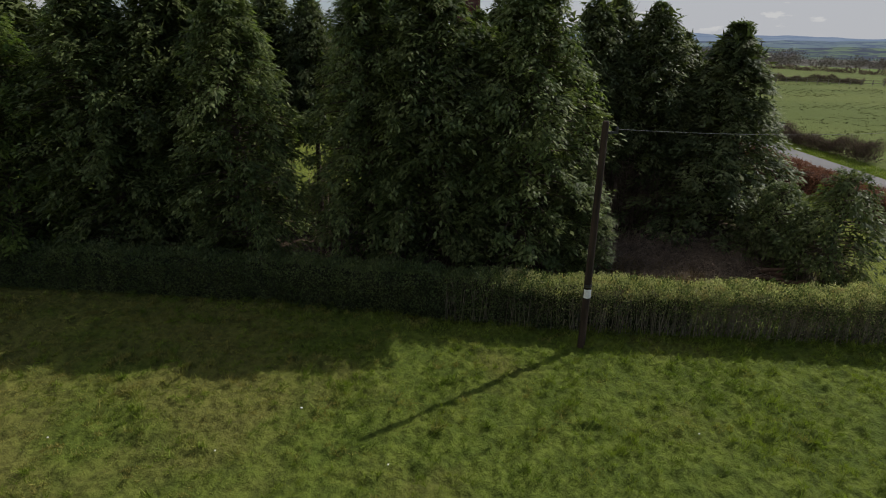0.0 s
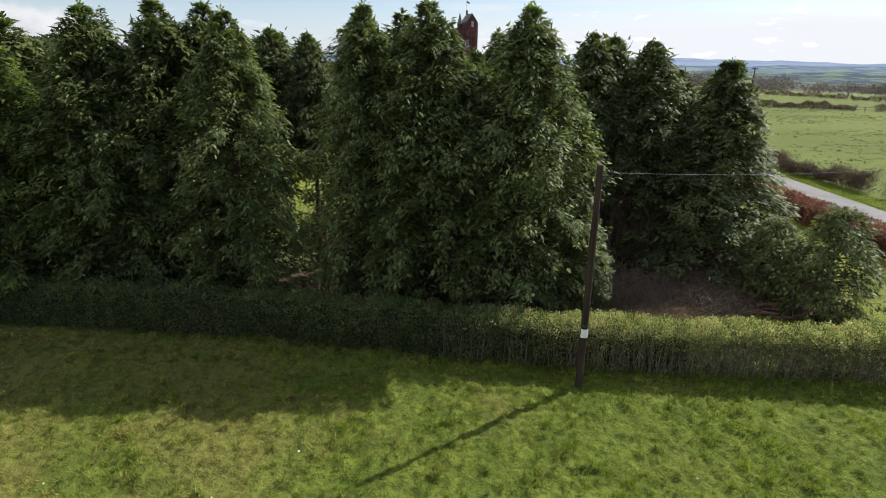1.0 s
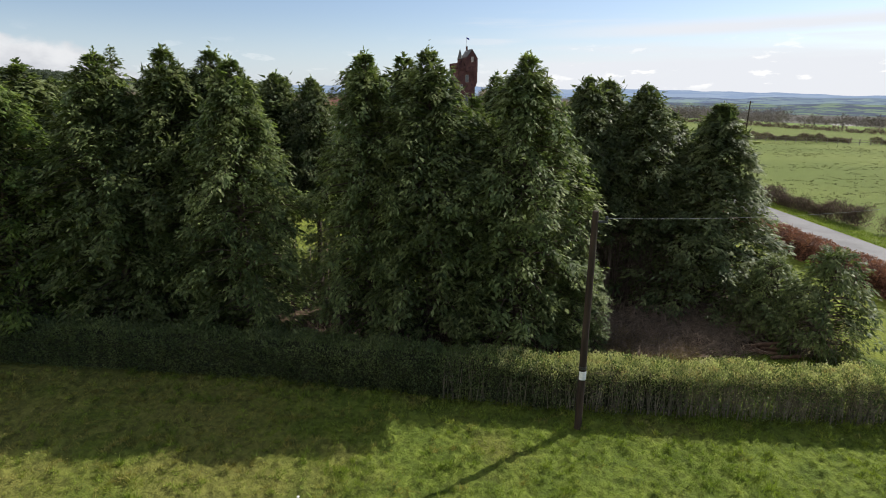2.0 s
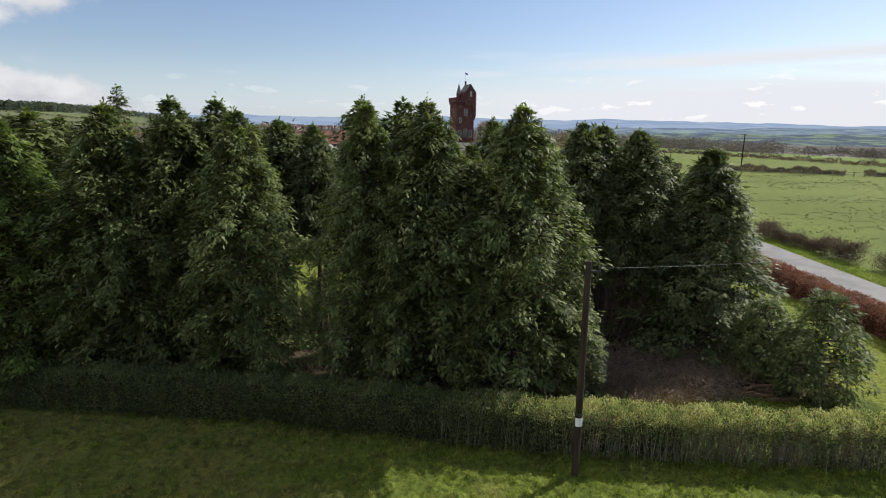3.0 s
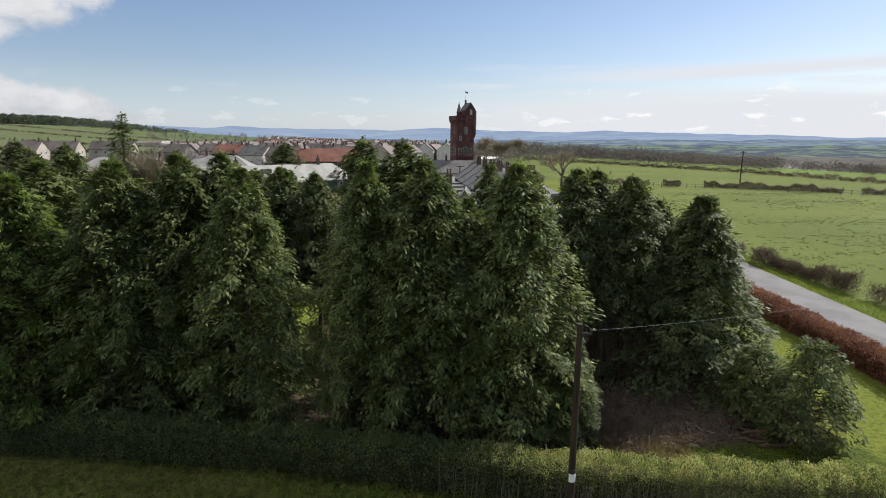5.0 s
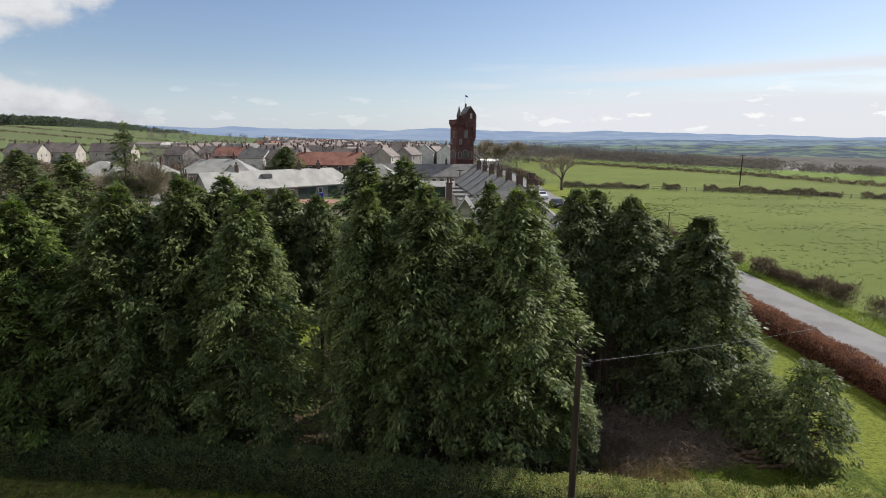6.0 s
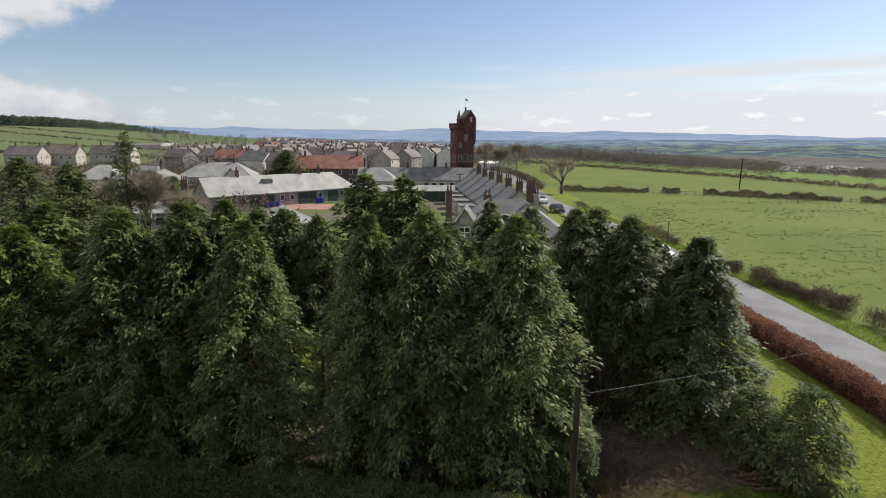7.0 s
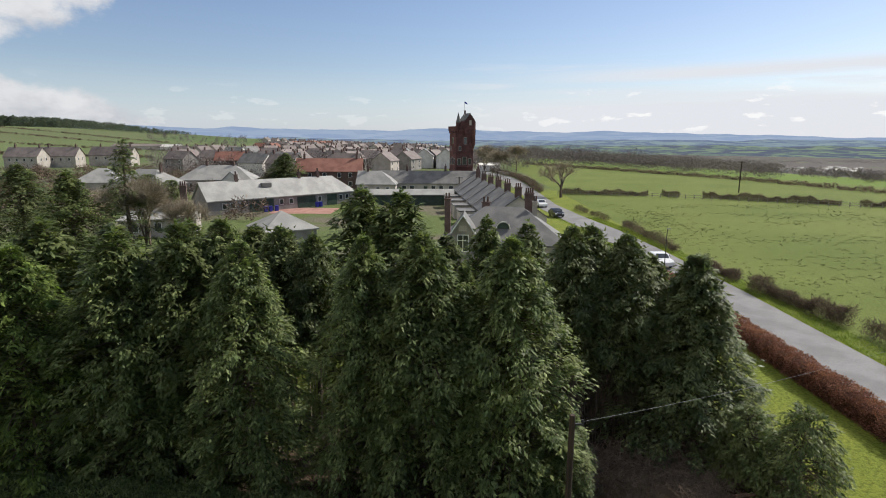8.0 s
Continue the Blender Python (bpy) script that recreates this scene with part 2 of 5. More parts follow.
def ground_material():
    m = bpy.data.materials.new("ground")
    m.use_nodes = True
    n = Nodes(m.node_tree)
    pos = n.node("ShaderNodeNewGeometry").outputs["Position"]
    x, y, z = n.node("ShaderNodeSeparateXYZ", {0: pos}).outputs
    coarse, mid, small = n.noise(pos, 0.22, 4.0), n.noise(pos, 1.3, 5.0, 0.6), n.noise(pos, 14.0, 4.0, 0.65)
    # rough meadow grass
    grass = n.mix(n.smooth(mid, 0.35, 0.65), rgb(0.074, 0.104, 0.016), rgb(0.122, 0.156, 0.025))
    dry = n.smooth(n.math("SUBTRACT", coarse, n.math("MULTIPLY", x, 0.012)), 0.47, 0.66)
    grass = n.mix(n.math("MULTIPLY", dry, 0.6), grass, rgb(0.155, 0.138, 0.040))
    # litter below the trees
    soil = n.mix(n.smooth(mid, 0.4, 0.6), rgb(0.055, 0.040, 0.027), rgb(0.115, 0.082, 0.055))
    edge = n.math("MULTIPLY", n.math("SUBTRACT", mid, 0.5), 2.2)
    line = n.math("ADD", n.math("ADD", y, n.math("MULTIPLY", x, 0.118)), edge)
    line = n.math("SUBTRACT", line, n.math("MULTIPLY", n.smooth(x, 7.2, 8.6), 3.8))
    under = n.math("MULTIPLY", n.smooth(line, 16.3, 17.2), n.math("SUBTRACT", 1.0, n.smooth(n.math("SUBTRACT", n.math("ADD", y, edge), n.math("MULTIPLY", n.smooth(x, 0.5, 2.5), 8.0)), 25.0, 27.0)))
    under = n.math("MULTIPLY", under, n.math("SUBTRACT", 1.0, n.smooth(n.math("ADD", x, edge), 13.6, 14.8)))
    # mown lawn behind and beside the trees
    lawn = n.mix(n.smooth(coarse, 0.4, 0.6), rgb(0.140, 0.172, 0.024), rgb(0.172, 0.198, 0.030))
    is_lawn = n.smooth(line, 16.3, 17.2)
    # grazed field beyond the road
    tus = n.smooth(n.noise(n.scaled(pos, (0.5, 1.4, 1.0)), 0.75, 5.0, 0.7), 0.57, 0.68)
    field = n.mix(n.smooth(n.noise(pos, 0.05, 4.0), 0.35, 0.65), rgb(0.110, 0.143, 0.029), rgb(0.138, 0.166, 0.037))
    field = n.mix(n.math("MULTIPLY", tus, 0.75), field, rgb(0.070, 0.078, 0.022))
    is_field = n.smooth(x, 28.3, 28.6)
    # patchwork of far fields
    cells = n.node("ShaderNodeTexVoronoi", {"Vector": n.scaled(pos, (1.0, 0.42, 0.0)), "Scale": 0.0052, "Randomness": 0.9}, feature="F1").outputs["Color"]
    pick = n.node("ShaderNodeSeparateColor", {0: cells}).outputs
    far = n.mix(pick[0], rgb(0.085, 0.120, 0.045), rgb(0.130, 0.158, 0.062))
    far = n.mix(n.smooth(pick[1], 0.62, 0.70), far, rgb(0.135, 0.115, 0.075))
    brow = n.math("SUBTRACT", n.math("ADD", n.math("MULTIPLY", x, 0.906), n.math("MULTIPLY", y, 0.424)), 190.0)
    is_far = n.math("MAXIMUM", n.smooth(brow, 0.0, 8.0), n.smooth(n.math("SUBTRACT", n.math("MULTIPLY", x, -1.0), n.math("MULTIPLY", y, 0.2)), 105.0, 115.0))
    town = n.mix(n.smooth(n.noise(pos, 0.06, 4.0), 0.45, 0.6), rgb(0.10, 0.130, 0.042), rgb(0.135, 0.120, 0.085))
    garden = n.math("MULTIPLY", n.smooth(n.math("ADD", y, n.math("MULTIPLY", edge, 3.0)), 50.0, 56.0), n.math("SUBTRACT", 1.0, n.smooth(x, 14.0, 16.0)))
    is_town = n.math("MAXIMUM", garden, n.smooth(y, 150.0, 160.0))
    is_town = n.math("MULTIPLY", is_town, n.math("SUBTRACT", 1.0, is_field))
    ratio = n.math("DIVIDE", x, n.math("MAXIMUM", y, 1.0))
    reach = n.math("ADD", 190.0, n.math("MULTIPLY", n.smooth(ratio, 0.54, 0.60), 260.0))
    wooded = n.math("MULTIPLY", n.smooth(n.math("SUBTRACT", brow, reach), 0.0, 40.0), n.smooth(n.noise(pos, 0.012, 3.0), 0.30, 0.42))
    col = n.mix(is_lawn, grass, lawn)
    col = n.mix(under, col, soil)
    col = n.mix(is_town, col, town)
    col = n.mix(is_field, col, field)
    far = n.mix(n.math("MAXIMUM", n.smooth(brow, 210.0, 240.0), n.math("SUBTRACT", 1.0, n.smooth(x, 0.0, 20.0))), rgb(0.125, 0.185, 0.030), far)
    col = n.mix(is_far, col, far)
    col = n.mix(wooded, col, rgb(0.088, 0.078, 0.072))
    clump = n.noise(pos, 5.5, 3.0, 0.6)
    value = n.math("MULTIPLY", n.math("ADD", 0.62, n.math("MULTIPLY", small, 0.76)), n.math("ADD", 0.62, n.math("MULTIPLY", n.smooth(clump, 0.34, 0.58), 0.46)))
    col = n.mix(1.0, col, n.node("ShaderNodeCombineColor", {0: value, 1: value, 2: value}).outputs[0], "MULTIPLY")
    p = n.node("ShaderNodeBsdfPrincipled", {"Base Color": col, "Roughness": 0.95, "Specular IOR Level": 0.15})
    b = n.node("ShaderNodeBump", {"Strength": 0.8, "Distance": 0.10, "Height": n.math("ADD", n.math("MULTIPLY", small, 0.6), clump)})
    n.feed(p.inputs["Normal"], b.outputs[0])
    out = n.node("ShaderNodeOutputMaterial")
    n.tree.links.new(p.outputs[0], out.inputs[0])
    return m


M["ground"] = ground_material()


# ---- builders ----
def smoothstep(v, lo, hi):
    v = np.clip((np.asarray(v, float) - lo) / (hi - lo), 0, 1)
    return v * v * (3 - 2 * v)


def height(x, y):
    """The lie of the land."""
    x, y = np.asarray(x, float), np.asarray(y, float)
    brow = 0.906 * x + 0.424 * y - 175
    valley = -62 * smoothstep(brow, -10, 800)
    hill = 29 * smoothstep(-x - 150, 0, 600) * smoothstep(y, 200, 700) * (1 - smoothstep(y, 1000, 1500))
    return valley + hill


def mesh_from(name, verts, faces, material):
    """A mesh from an array of vertices and an array of faces with the same number of corners."""
    verts, faces = np.asarray(verts, np.float32), np.asarray(faces, np.int32)
    me = bpy.data.meshes.new(name)
    me.vertices.add(len(verts))
    me.vertices.foreach_set("co", verts.ravel())
    k = faces.shape[1]
    me.loops.add(faces.size)
    me.loops.foreach_set("vertex_index", faces.ravel())
    me.polygons.add(len(faces))
    me.polygons.foreach_set("loop_start", np.arange(0, faces.size, k, dtype=np.int32))
    me.update(calc_edges=True)
    me.validate()
    me.materials.append(material)
    return me


def part(name, bm, material, parent=None, label=""):
    """Links a bmesh, or a ready mesh, as one object under a thing or a part."""
    if isinstance(bm, bpy.types.Mesh):
        me = bm
    else:
        me = bpy.data.meshes.new(name)
        bm.to_mesh(me)
        bm.free()
        me.materials.append(material)
    ob = new(name, me)
    ob.parent = parent
    if label:
        ob["label"] = label
    return ob


def thing(name, at=(0, 0, 0), turn=0.0, label="", category="", group="", kind=""):
    ob = new(name)
    ob.matrix_world = pose(*at, 0, 0, turn)
    ob.empty_display_size = 0.3
    return tagged(ob, label, category, group, kind)


def block(bm, lo, hi, bevel=0.0):
    """Adds a box between two corners to a bmesh."""
    lo, hi = Vector(lo), Vector(hi)
    made = bmesh.ops.create_cube(bm, size=1.0, matrix=Matrix.Translation((lo + hi) / 2) @ Matrix.Diagonal((*(hi - lo), 1)))["verts"]
    if bevel:
        edges = list({e for v in made for e in v.link_edges})
        bmesh.ops.bevel(bm, geom=edges, offset=bevel, segments=2, affect="EDGES", profile=0.6)
    return bm


def box(lo, hi, bevel=0.0):
    return block(bmesh.new(), lo, hi, bevel)


def tube(bm, points, radii, sides=8):
    """Adds a tapered tube along points."""
    rings = []
    points = [Vector(p) for p in points]
    for i, p in enumerate(points):
        way = (points[min(i + 1, len(points) - 1)] - points[max(i - 1, 0)]).normalized()
        a = way.orthogonal().normalized()
        b = way.cross(a)
        rr = float(radii[i])
        rings.append([bm.verts.new(p + rr * (math.cos(k * math.tau / sides) * a + math.sin(k * math.tau / sides) * b)) for k in range(sides)])
    for r0, r1 in zip(rings, rings[1:]):
        for k in range(sides):
            bm.faces.new((r0[k], r0[(k + 1) % sides], r1[(k + 1) % sides], r1[k]))
    bm.faces.new(rings[0][::-1])
    bm.faces.new(rings[-1])
    return bm


def prisms(starts, ends, r0, r1):
    """Thin three-sided rods between arrays of points: vertices and faces."""
    starts, ends = np.asarray(starts, float), np.asarray(ends, float)
    way = ends - starts
    way /= np.linalg.norm(way, axis=1, keepdims=True) + 1e-9
    ref = np.where(np.abs(way[:, 2:3]) < 0.9, np.array([[0, 0, 1.0]]), np.array([[1.0, 0, 0]]))
    a = np.cross(way, ref)
    a /= np.linalg.norm(a, axis=1, keepdims=True) + 1e-9
    b = np.cross(way, a)
    r0, r1 = np.broadcast_to(r0, len(starts))[:, None], np.broadcast_to(r1, len(starts))[:, None]
    ring = [math.cos(k * math.tau / 3) * a + math.sin(k * math.tau / 3) * b for k in range(3)]
    verts = np.stack([starts + ring[0] * r0, starts + ring[1] * r0, starts + ring[2] * r0,
                      ends + ring[0] * r1, ends + ring[1] * r1, ends + ring[2] * r1], 1)
    base = np.arange(len(starts))[:, None, None] * 6
    quad = np.array([[0, 1, 4, 3], [1, 2, 5, 4], [2, 0, 3, 5]])[None]
    return verts.reshape(-1, 3), (base + quad).reshape(-1, 4)


def leaves(centres, way, side, length, width):
    """Folded four-cornered leaves: centres are the stalk ends."""
    length, width = np.broadcast_to(length, len(centres))[:, None], np.broadcast_to(width, len(centres))[:, None]
    v = np.stack([centres, centres + way * length * 0.5 + side * width * 0.5, centres + way * length, centres + way * length * 0.5 - side * width * 0.5], 1)
    return v.reshape(-1, 3), (np.arange(len(centres))[:, None] * 4 + np.arange(4)[None])


def needles(base, way, side, length, width):
    """Narrow three-cornered leaflets, a vertex at each tip."""
    w = side * (np.broadcast_to(width, len(base)) * 0.5)[:, None]
    root = base + way * (np.broadcast_to(length, len(base)) * 0.28)[:, None]
    v = np.stack([base - w * 0.2, root + w, base + way * np.broadcast_to(length, len(base))[:, None] - w * 0.2], 1)
    return v.reshape(-1, 3), np.arange(len(base) * 3).reshape(-1, 3)


def unit(v):
    return v / (np.linalg.norm(v, axis=1, keepdims=True) + 1e-9)


def joined(pairs):
    """Joins pairs of vertices and faces."""
    verts, faces, k = [], [], 0
    for v, f in pairs:
        verts.append(v)
        faces.append(f + k)
        k += len(v)
    return np.concatenate(verts), np.concatenate(faces)

# ---- ground, road, verges ----
def spread(n, near, far):
    """Coordinates that lie close together near zero and far apart at the edge."""
    s = np.linspace(-1, 1, n)
    k = math.asinh(far / near)
    return near * np.sinh(k * s)


def tussocks(x, y):
    """The meadow's small unevenness: rounded tussocks with hollows between."""
    knob = max(0.0, noise.noise((x * 2.3 + 0.4 * y, y * 2.6, 4.0)) + 0.08)
    knob2 = max(0.0, noise.noise((x * 4.9, y * 5.3, 1.0)))
    return (0.05 * noise.noise((x * 0.8, y * 0.8, 9.0)) + 0.14 * knob ** 1.3 + 0.17 * knob2 + 0.03 * noise.noise((x * 9.5, y * 9.5, 2.0)) - 0.05)


def build_ground():
    # fine steps over the meadow in view, coarse ones beyond
    gx = np.concatenate([[v for v in spread(151, 14.0, 4800.0) if abs(v) > 17.6], np.arange(-17.5, 17.6, 0.09)])
    gy = np.concatenate([[v for v in spread(171, 14.0, 4800.0) + 10 if v < 6.1 or v > 16.4], np.arange(6.2, 16.3, 0.09)])
    gx.sort(), gy.sort()
    X, Y = np.meshgrid(gx, gy)
    Z = height(X, Y)
    near = (np.abs(X) < 18) & (Y > 6) & (Y < 16.5)
    pts = np.stack([X[near], Y[near]], -1)
    Z[near] += np.array([tussocks(x, y) for x, y in pts])
    w = len(gx)
    idx = np.arange(len(gy) * w).reshape(len(gy), w)
    faces = np.stack([idx[:-1, :-1], idx[:-1, 1:], idx[1:, 1:], idx[1:, :-1]], -1).reshape(-1, 4)
    me = mesh_from("ground", np.stack([X, Y, Z], -1).reshape(-1, 3), faces, M["ground"])
    me.polygons.foreach_set("use_smooth", np.ones(len(me.polygons), dtype=bool))
    tagged(new("ground", me), "rough green meadow, mown lawn, and grazed fields to the horizon", "ground", kind="structure")


build_ground()


def ribbon(name, line, left, right, z, material, label, category):
    """A strip along points, with small thickness."""
    bm = bmesh.new()
    rows = []
    for i, (x, y) in enumerate(line):
        a, b = Vector(line[max(i - 1, 0)]), Vector(line[min(i + 1, len(line) - 1)])
        d = (b - a).normalized()
        nrm = Vector((-d.y, d.x))
        p, q = Vector((x, y)) + nrm * left, Vector((x, y)) - nrm * right
        h = float(height(x, y))
        rows.append([bm.verts.new((*p, h - 0.1)), bm.verts.new((*p, h + z)), bm.verts.new((*q, h + z)), bm.verts.new((*q, h - 0.1))])
    for r0, r1 in zip(rows, rows[1:]):
        for k in range(3):
            bm.faces.new((r0[k], r0[k + 1], r1[k + 1], r1[k]))
    bmesh.ops.recalc_face_normals(bm, faces=bm.faces)
    return tagged(part(name, bm, material), label, category, kind="structure")


ROAD = [(25.7, -80), (25.7, 20), (25.6, 50), (25.0, 70), (24.0, 85), (21.6, 102), (20.0, 120), (20.2, 145), (20.0, 180), (18.5, 205), (12.0, 235), (2.0, 270)]
ribbon("road", ROAD, 2.5, 2.5, 0.04, M["asphalt"], "pale grey worn asphalt country road between hedges", "road")


def build_field_tufts():
    """Rushes and dung-dark tussocks on the grazed field, and the longer grass of the verges."""
    rng = np.random.default_rng(14)
    n = 5200
    y = 22 + 100 * rng.random(n) ** 0.9
    x = 32 + rng.random(n) ** 1.2 * (70 - 0.25 * (y - 22))
    lump = np.array([noise.noise((a * 0.07, b * 0.12, 1.0)) for a, b in zip(x, y)])
    ok = lump + rng.normal(0, 0.25, n) > 0.05
    x, y = x[ok], y[ok]
    who = np.repeat(np.arange(len(x)), 7)
    k = len(who)
    base = np.stack([x[who] + rng.normal(0, 0.14, k), y[who] + rng.normal(0, 0.10, k), np.full(k, -0.02)], -1)
    way = unit(np.stack([rng.normal(0, 0.6, k), rng.normal(0, 0.6, k), np.ones(k)], -1))
    v, f = needles(base, way, unit(np.cross(way, rng.normal(0, 1, (k, 3)))), rng.uniform(0.10, 0.24, k), 0.10)
    tagged(new("field_tussock", mesh_from("field_tussock", v, f, M["tussock"])), "small dark tussocks scattered over the grazed field", "grass", kind="stuff")
    n = 26000
    y = rng.uniform(22, 100, n)
    side = rng.random(n) < 0.85
    edge = np.interp(y, [p[1] for p in ROAD], [p[0] for p in ROAD])
    x = np.where(side, edge + 2.52 + rng.random(n) ** 1.3 * 2.2, edge - 2.55 - rng.random(n) * 0.9)
    base = np.stack([x, y, np.full(n, -0.01)], -1)
    way = unit(np.stack([rng.normal(0, 0.5, n), rng.normal(0, 0.5, n), np.ones(n)], -1))
    v, f = needles(base, way, unit(np.cross(way, rng.normal(0, 1, (n, 3)))), rng.uniform(0.08, 0.22, n), 0.06)
    tagged(new("verge_grass", mesh_from("verge_grass", v, f, M["blade"])), "longer bright green grass along the road's verges", "grass", kind="stuff")


build_field_tufts()

# ---- trees ----
def sprays(rng, at, out, size, leaflets=6):
    """Drooping feathers of scale foliage: a bent blade with narrow leaflets along it. at: the stalks, out: the ways they point in."""
    n = len(at)
    out = unit(out)
    side = unit(np.cross(out, np.array([[0, 0, 1.0]])) + rng.normal(0, 0.30, (n, 3)))
    down = np.array([[0, 0, -1.0]])
    curve = lambda u: at + out * (size * u)[:, None] + down * (0.24 * size * u * u)[:, None]
    one = np.ones(n)
    belly, tip = curve(0.42 * one), curve(one)
    half = side * (size * rng.uniform(0.15, 0.25, n))[:, None]
    first = np.arange(n * 4).reshape(-1, 4)
    pairs = [(np.stack([at, belly + half, tip, belly - half], 1).reshape(-1, 3), np.concatenate([first[:, [0, 1, 3]], first[:, [1, 2, 3]]]))]
    for k in range(leaflets - 2):
        u = 0.12 + 0.62 * (k + rng.random(n) * 0.6) / max(1, leaflets - 2)
        sign = rng.choice((-1.0, 1.0), (n, 1))
        way = unit(out + side * (0.75 * sign) + down * (0.25 + 0.55 * u)[:, None] + rng.normal(0, 0.16, (n, 3)))
        pairs.append(needles(curve(u), way, unit(np.cross(way, down) + rng.normal(0, 0.4, (n, 3))), size * rng.uniform(0.42, 0.70, n), size * 0.22))
    return joined(pairs)


def crown_profile(t, kind):
    if kind == "cone":
        return np.clip(1 - t, 0.03, 1) ** 0.80
    if kind == "column":
        return np.clip((1 - t) / 0.47, 0.02, 1) ** 0.86 * (0.84 + 0.16 * np.clip(t / 0.25, 0, 1))
    return np.clip((1 - t) / 0.75, 0.05, 1) ** 0.5 * (0.6 + 0.4 * np.clip(t / 0.3, 0, 1))


def conifer(seed, h, r, base, kind="column", branches=230, shoots=7, per=14, size=0.18, foliage="cypress", twigs=0, lean=0.0, name="cypress_tree", leaflets=3, inner=5200):
    """A cypress: trunk, limbs and a crown of drooping sprays, built at the origin."""
    rng = np.random.default_rng(seed)
    tree = thing(name)
    bend = rng.normal(0, 0.12, 2)
    centre = lambda z: np.stack([bend[0] * np.sin(z / h * 3) + lean * z / h, bend[1] * np.sin(z / h * 2.5), z], -1)
    bm = bmesh.new()
    zs = np.linspace(-0.1, h * 0.94, 9)
    tube(bm, [centre(z) for z in zs], [max(0.012, 0.017 * h * (1 - z / h) ** 0.9 * (1.25 if z < 0.2 else 1.0)) for z in zs], 8)
    part("trunk", bm, M["bark"], tree)
    t = (np.arange(branches) + rng.random(branches)) / branches
    t = 1 - (1 - t) ** 1.38
    z0 = base + (h - base) * t * 0.975
    az = np.arange(branches) * 2.39996 + rng.normal(0, 0.35, branches)
    lump = 1 + 0.10 * np.sin(3 * az + seed) * np.cos(z0 * 1.3 + seed) + rng.normal(0, 0.06, branches)
    length = r * crown_profile(t, kind) * np.clip(lump, 0.55, 1.4)
    way = np.stack([np.cos(az), np.sin(az), np.zeros(branches)], -1)
    root = centre(z0)

    steep = np.clip((t - 0.7) / 0.3, 0, 1)

    def along(s, i):
        rise = (0.42 + 0.55 * steep[i]) * s - 0.50 * s * s
        return root[i] + way[i] * (length[i] * s)[:, None] + np.array([[0, 0, 1.0]]) * (length[i] * rise)[:, None]

    i = np.arange(branches)
    segs = []
    for s0, s1 in ((0, 0.35), (0.35, 0.68), (0.68, 0.95)):
        a, b = along(np.full(branches, s0), i), along(np.full(branches, s1), i)
        segs.append(prisms(a, b, 0.030 * (1 - s0 * 0.8) * (0.4 + length / r), 0.030 * (1 - s1 * 0.8) * (0.4 + length / r)))
    v, f = joined(segs)
    tagged(part("branchwork", mesh_from("branchwork", v, f, M["bark"]), None, tree), kind="stuff")
    # foliage on side shoots along the outer part of each limb, in drooping tiers
    weight = np.clip(length / r, 0.15, 1.5)
    limb = np.repeat(i, np.maximum(3, (shoots * weight ** 0.6 / (weight ** 0.6).mean()).astype(int)))
    m = len(limb)
    s0 = 1.0 - 0.62 * rng.random(m) ** 1.7
    start = along(s0, limb)
    across = np.stack([-np.sin(az[limb]), np.cos(az[limb]), np.zeros(m)], -1)
    turn = rng.normal(0, 0.75, m)
    aim = way[limb] * np.cos(turn)[:, None] + across * np.sin(turn)[:, None]
    aim[:, 2] += rng.normal(-0.05, 0.30, m)
    reach = (0.24 + 0.24 * length[limb] * (1.2 - s0)) * rng.uniform(0.6, 1.3, m)
    reach *= np.where(t[limb] > 0.93, 0.7, 1.0)
    who = np.repeat(np.arange(m), per)
    n = len(who)
    s1 = rng.random(n)
    p = start[who] + aim[who] * (reach[who] * s1)[:, None] + np.array([[0, 0, -1.0]]) * (0.34 * reach[who] * s1 * s1)[:, None]
    p += rng.normal(0, 0.11, (n, 3)) * np.clip(length[limb][who] / (0.6 * r), 0.25, 1.0)[:, None]
    cross = np.stack([-aim[who, 1], aim[who, 0], np.zeros(n)], -1)
    out = aim[who] * 0.8 + way[limb][who] * 0.2 + cross * rng.normal(0, 0.7, n)[:, None]
    out[:, 2] -= 0.02 + 0.62 * rng.random(n) * (0.3 + 0.7 * s1)
    top = t[limb][who] > 0.93
    out[top, 2] += 0.95
    sz = size * (0.65 + 0.7 * rng.random(n)) * np.where(top, 0.75, 1.0)
    pieces = [sprays(rng, p, out, sz, leaflets)]
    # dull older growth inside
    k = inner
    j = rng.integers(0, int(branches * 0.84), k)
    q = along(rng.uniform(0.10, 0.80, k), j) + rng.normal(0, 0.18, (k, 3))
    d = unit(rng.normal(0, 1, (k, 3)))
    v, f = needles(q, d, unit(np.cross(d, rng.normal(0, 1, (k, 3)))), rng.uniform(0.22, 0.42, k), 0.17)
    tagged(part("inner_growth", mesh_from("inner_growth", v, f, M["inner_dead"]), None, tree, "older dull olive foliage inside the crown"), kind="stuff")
    # leader
    k = 26
    pieces.append(sprays(rng, centre(h * rng.uniform(0.93, 1.0, k)) + rng.normal(0, 0.04, (k, 3)), np.stack([rng.normal(0, 0.5, k), rng.normal(0, 0.5, k), np.ones(k)], -1), np.full(k, size), leaflets))
    v, f = joined(pieces)
    part("crown", mesh_from("crown", v, f, M[foliage]), None, tree)
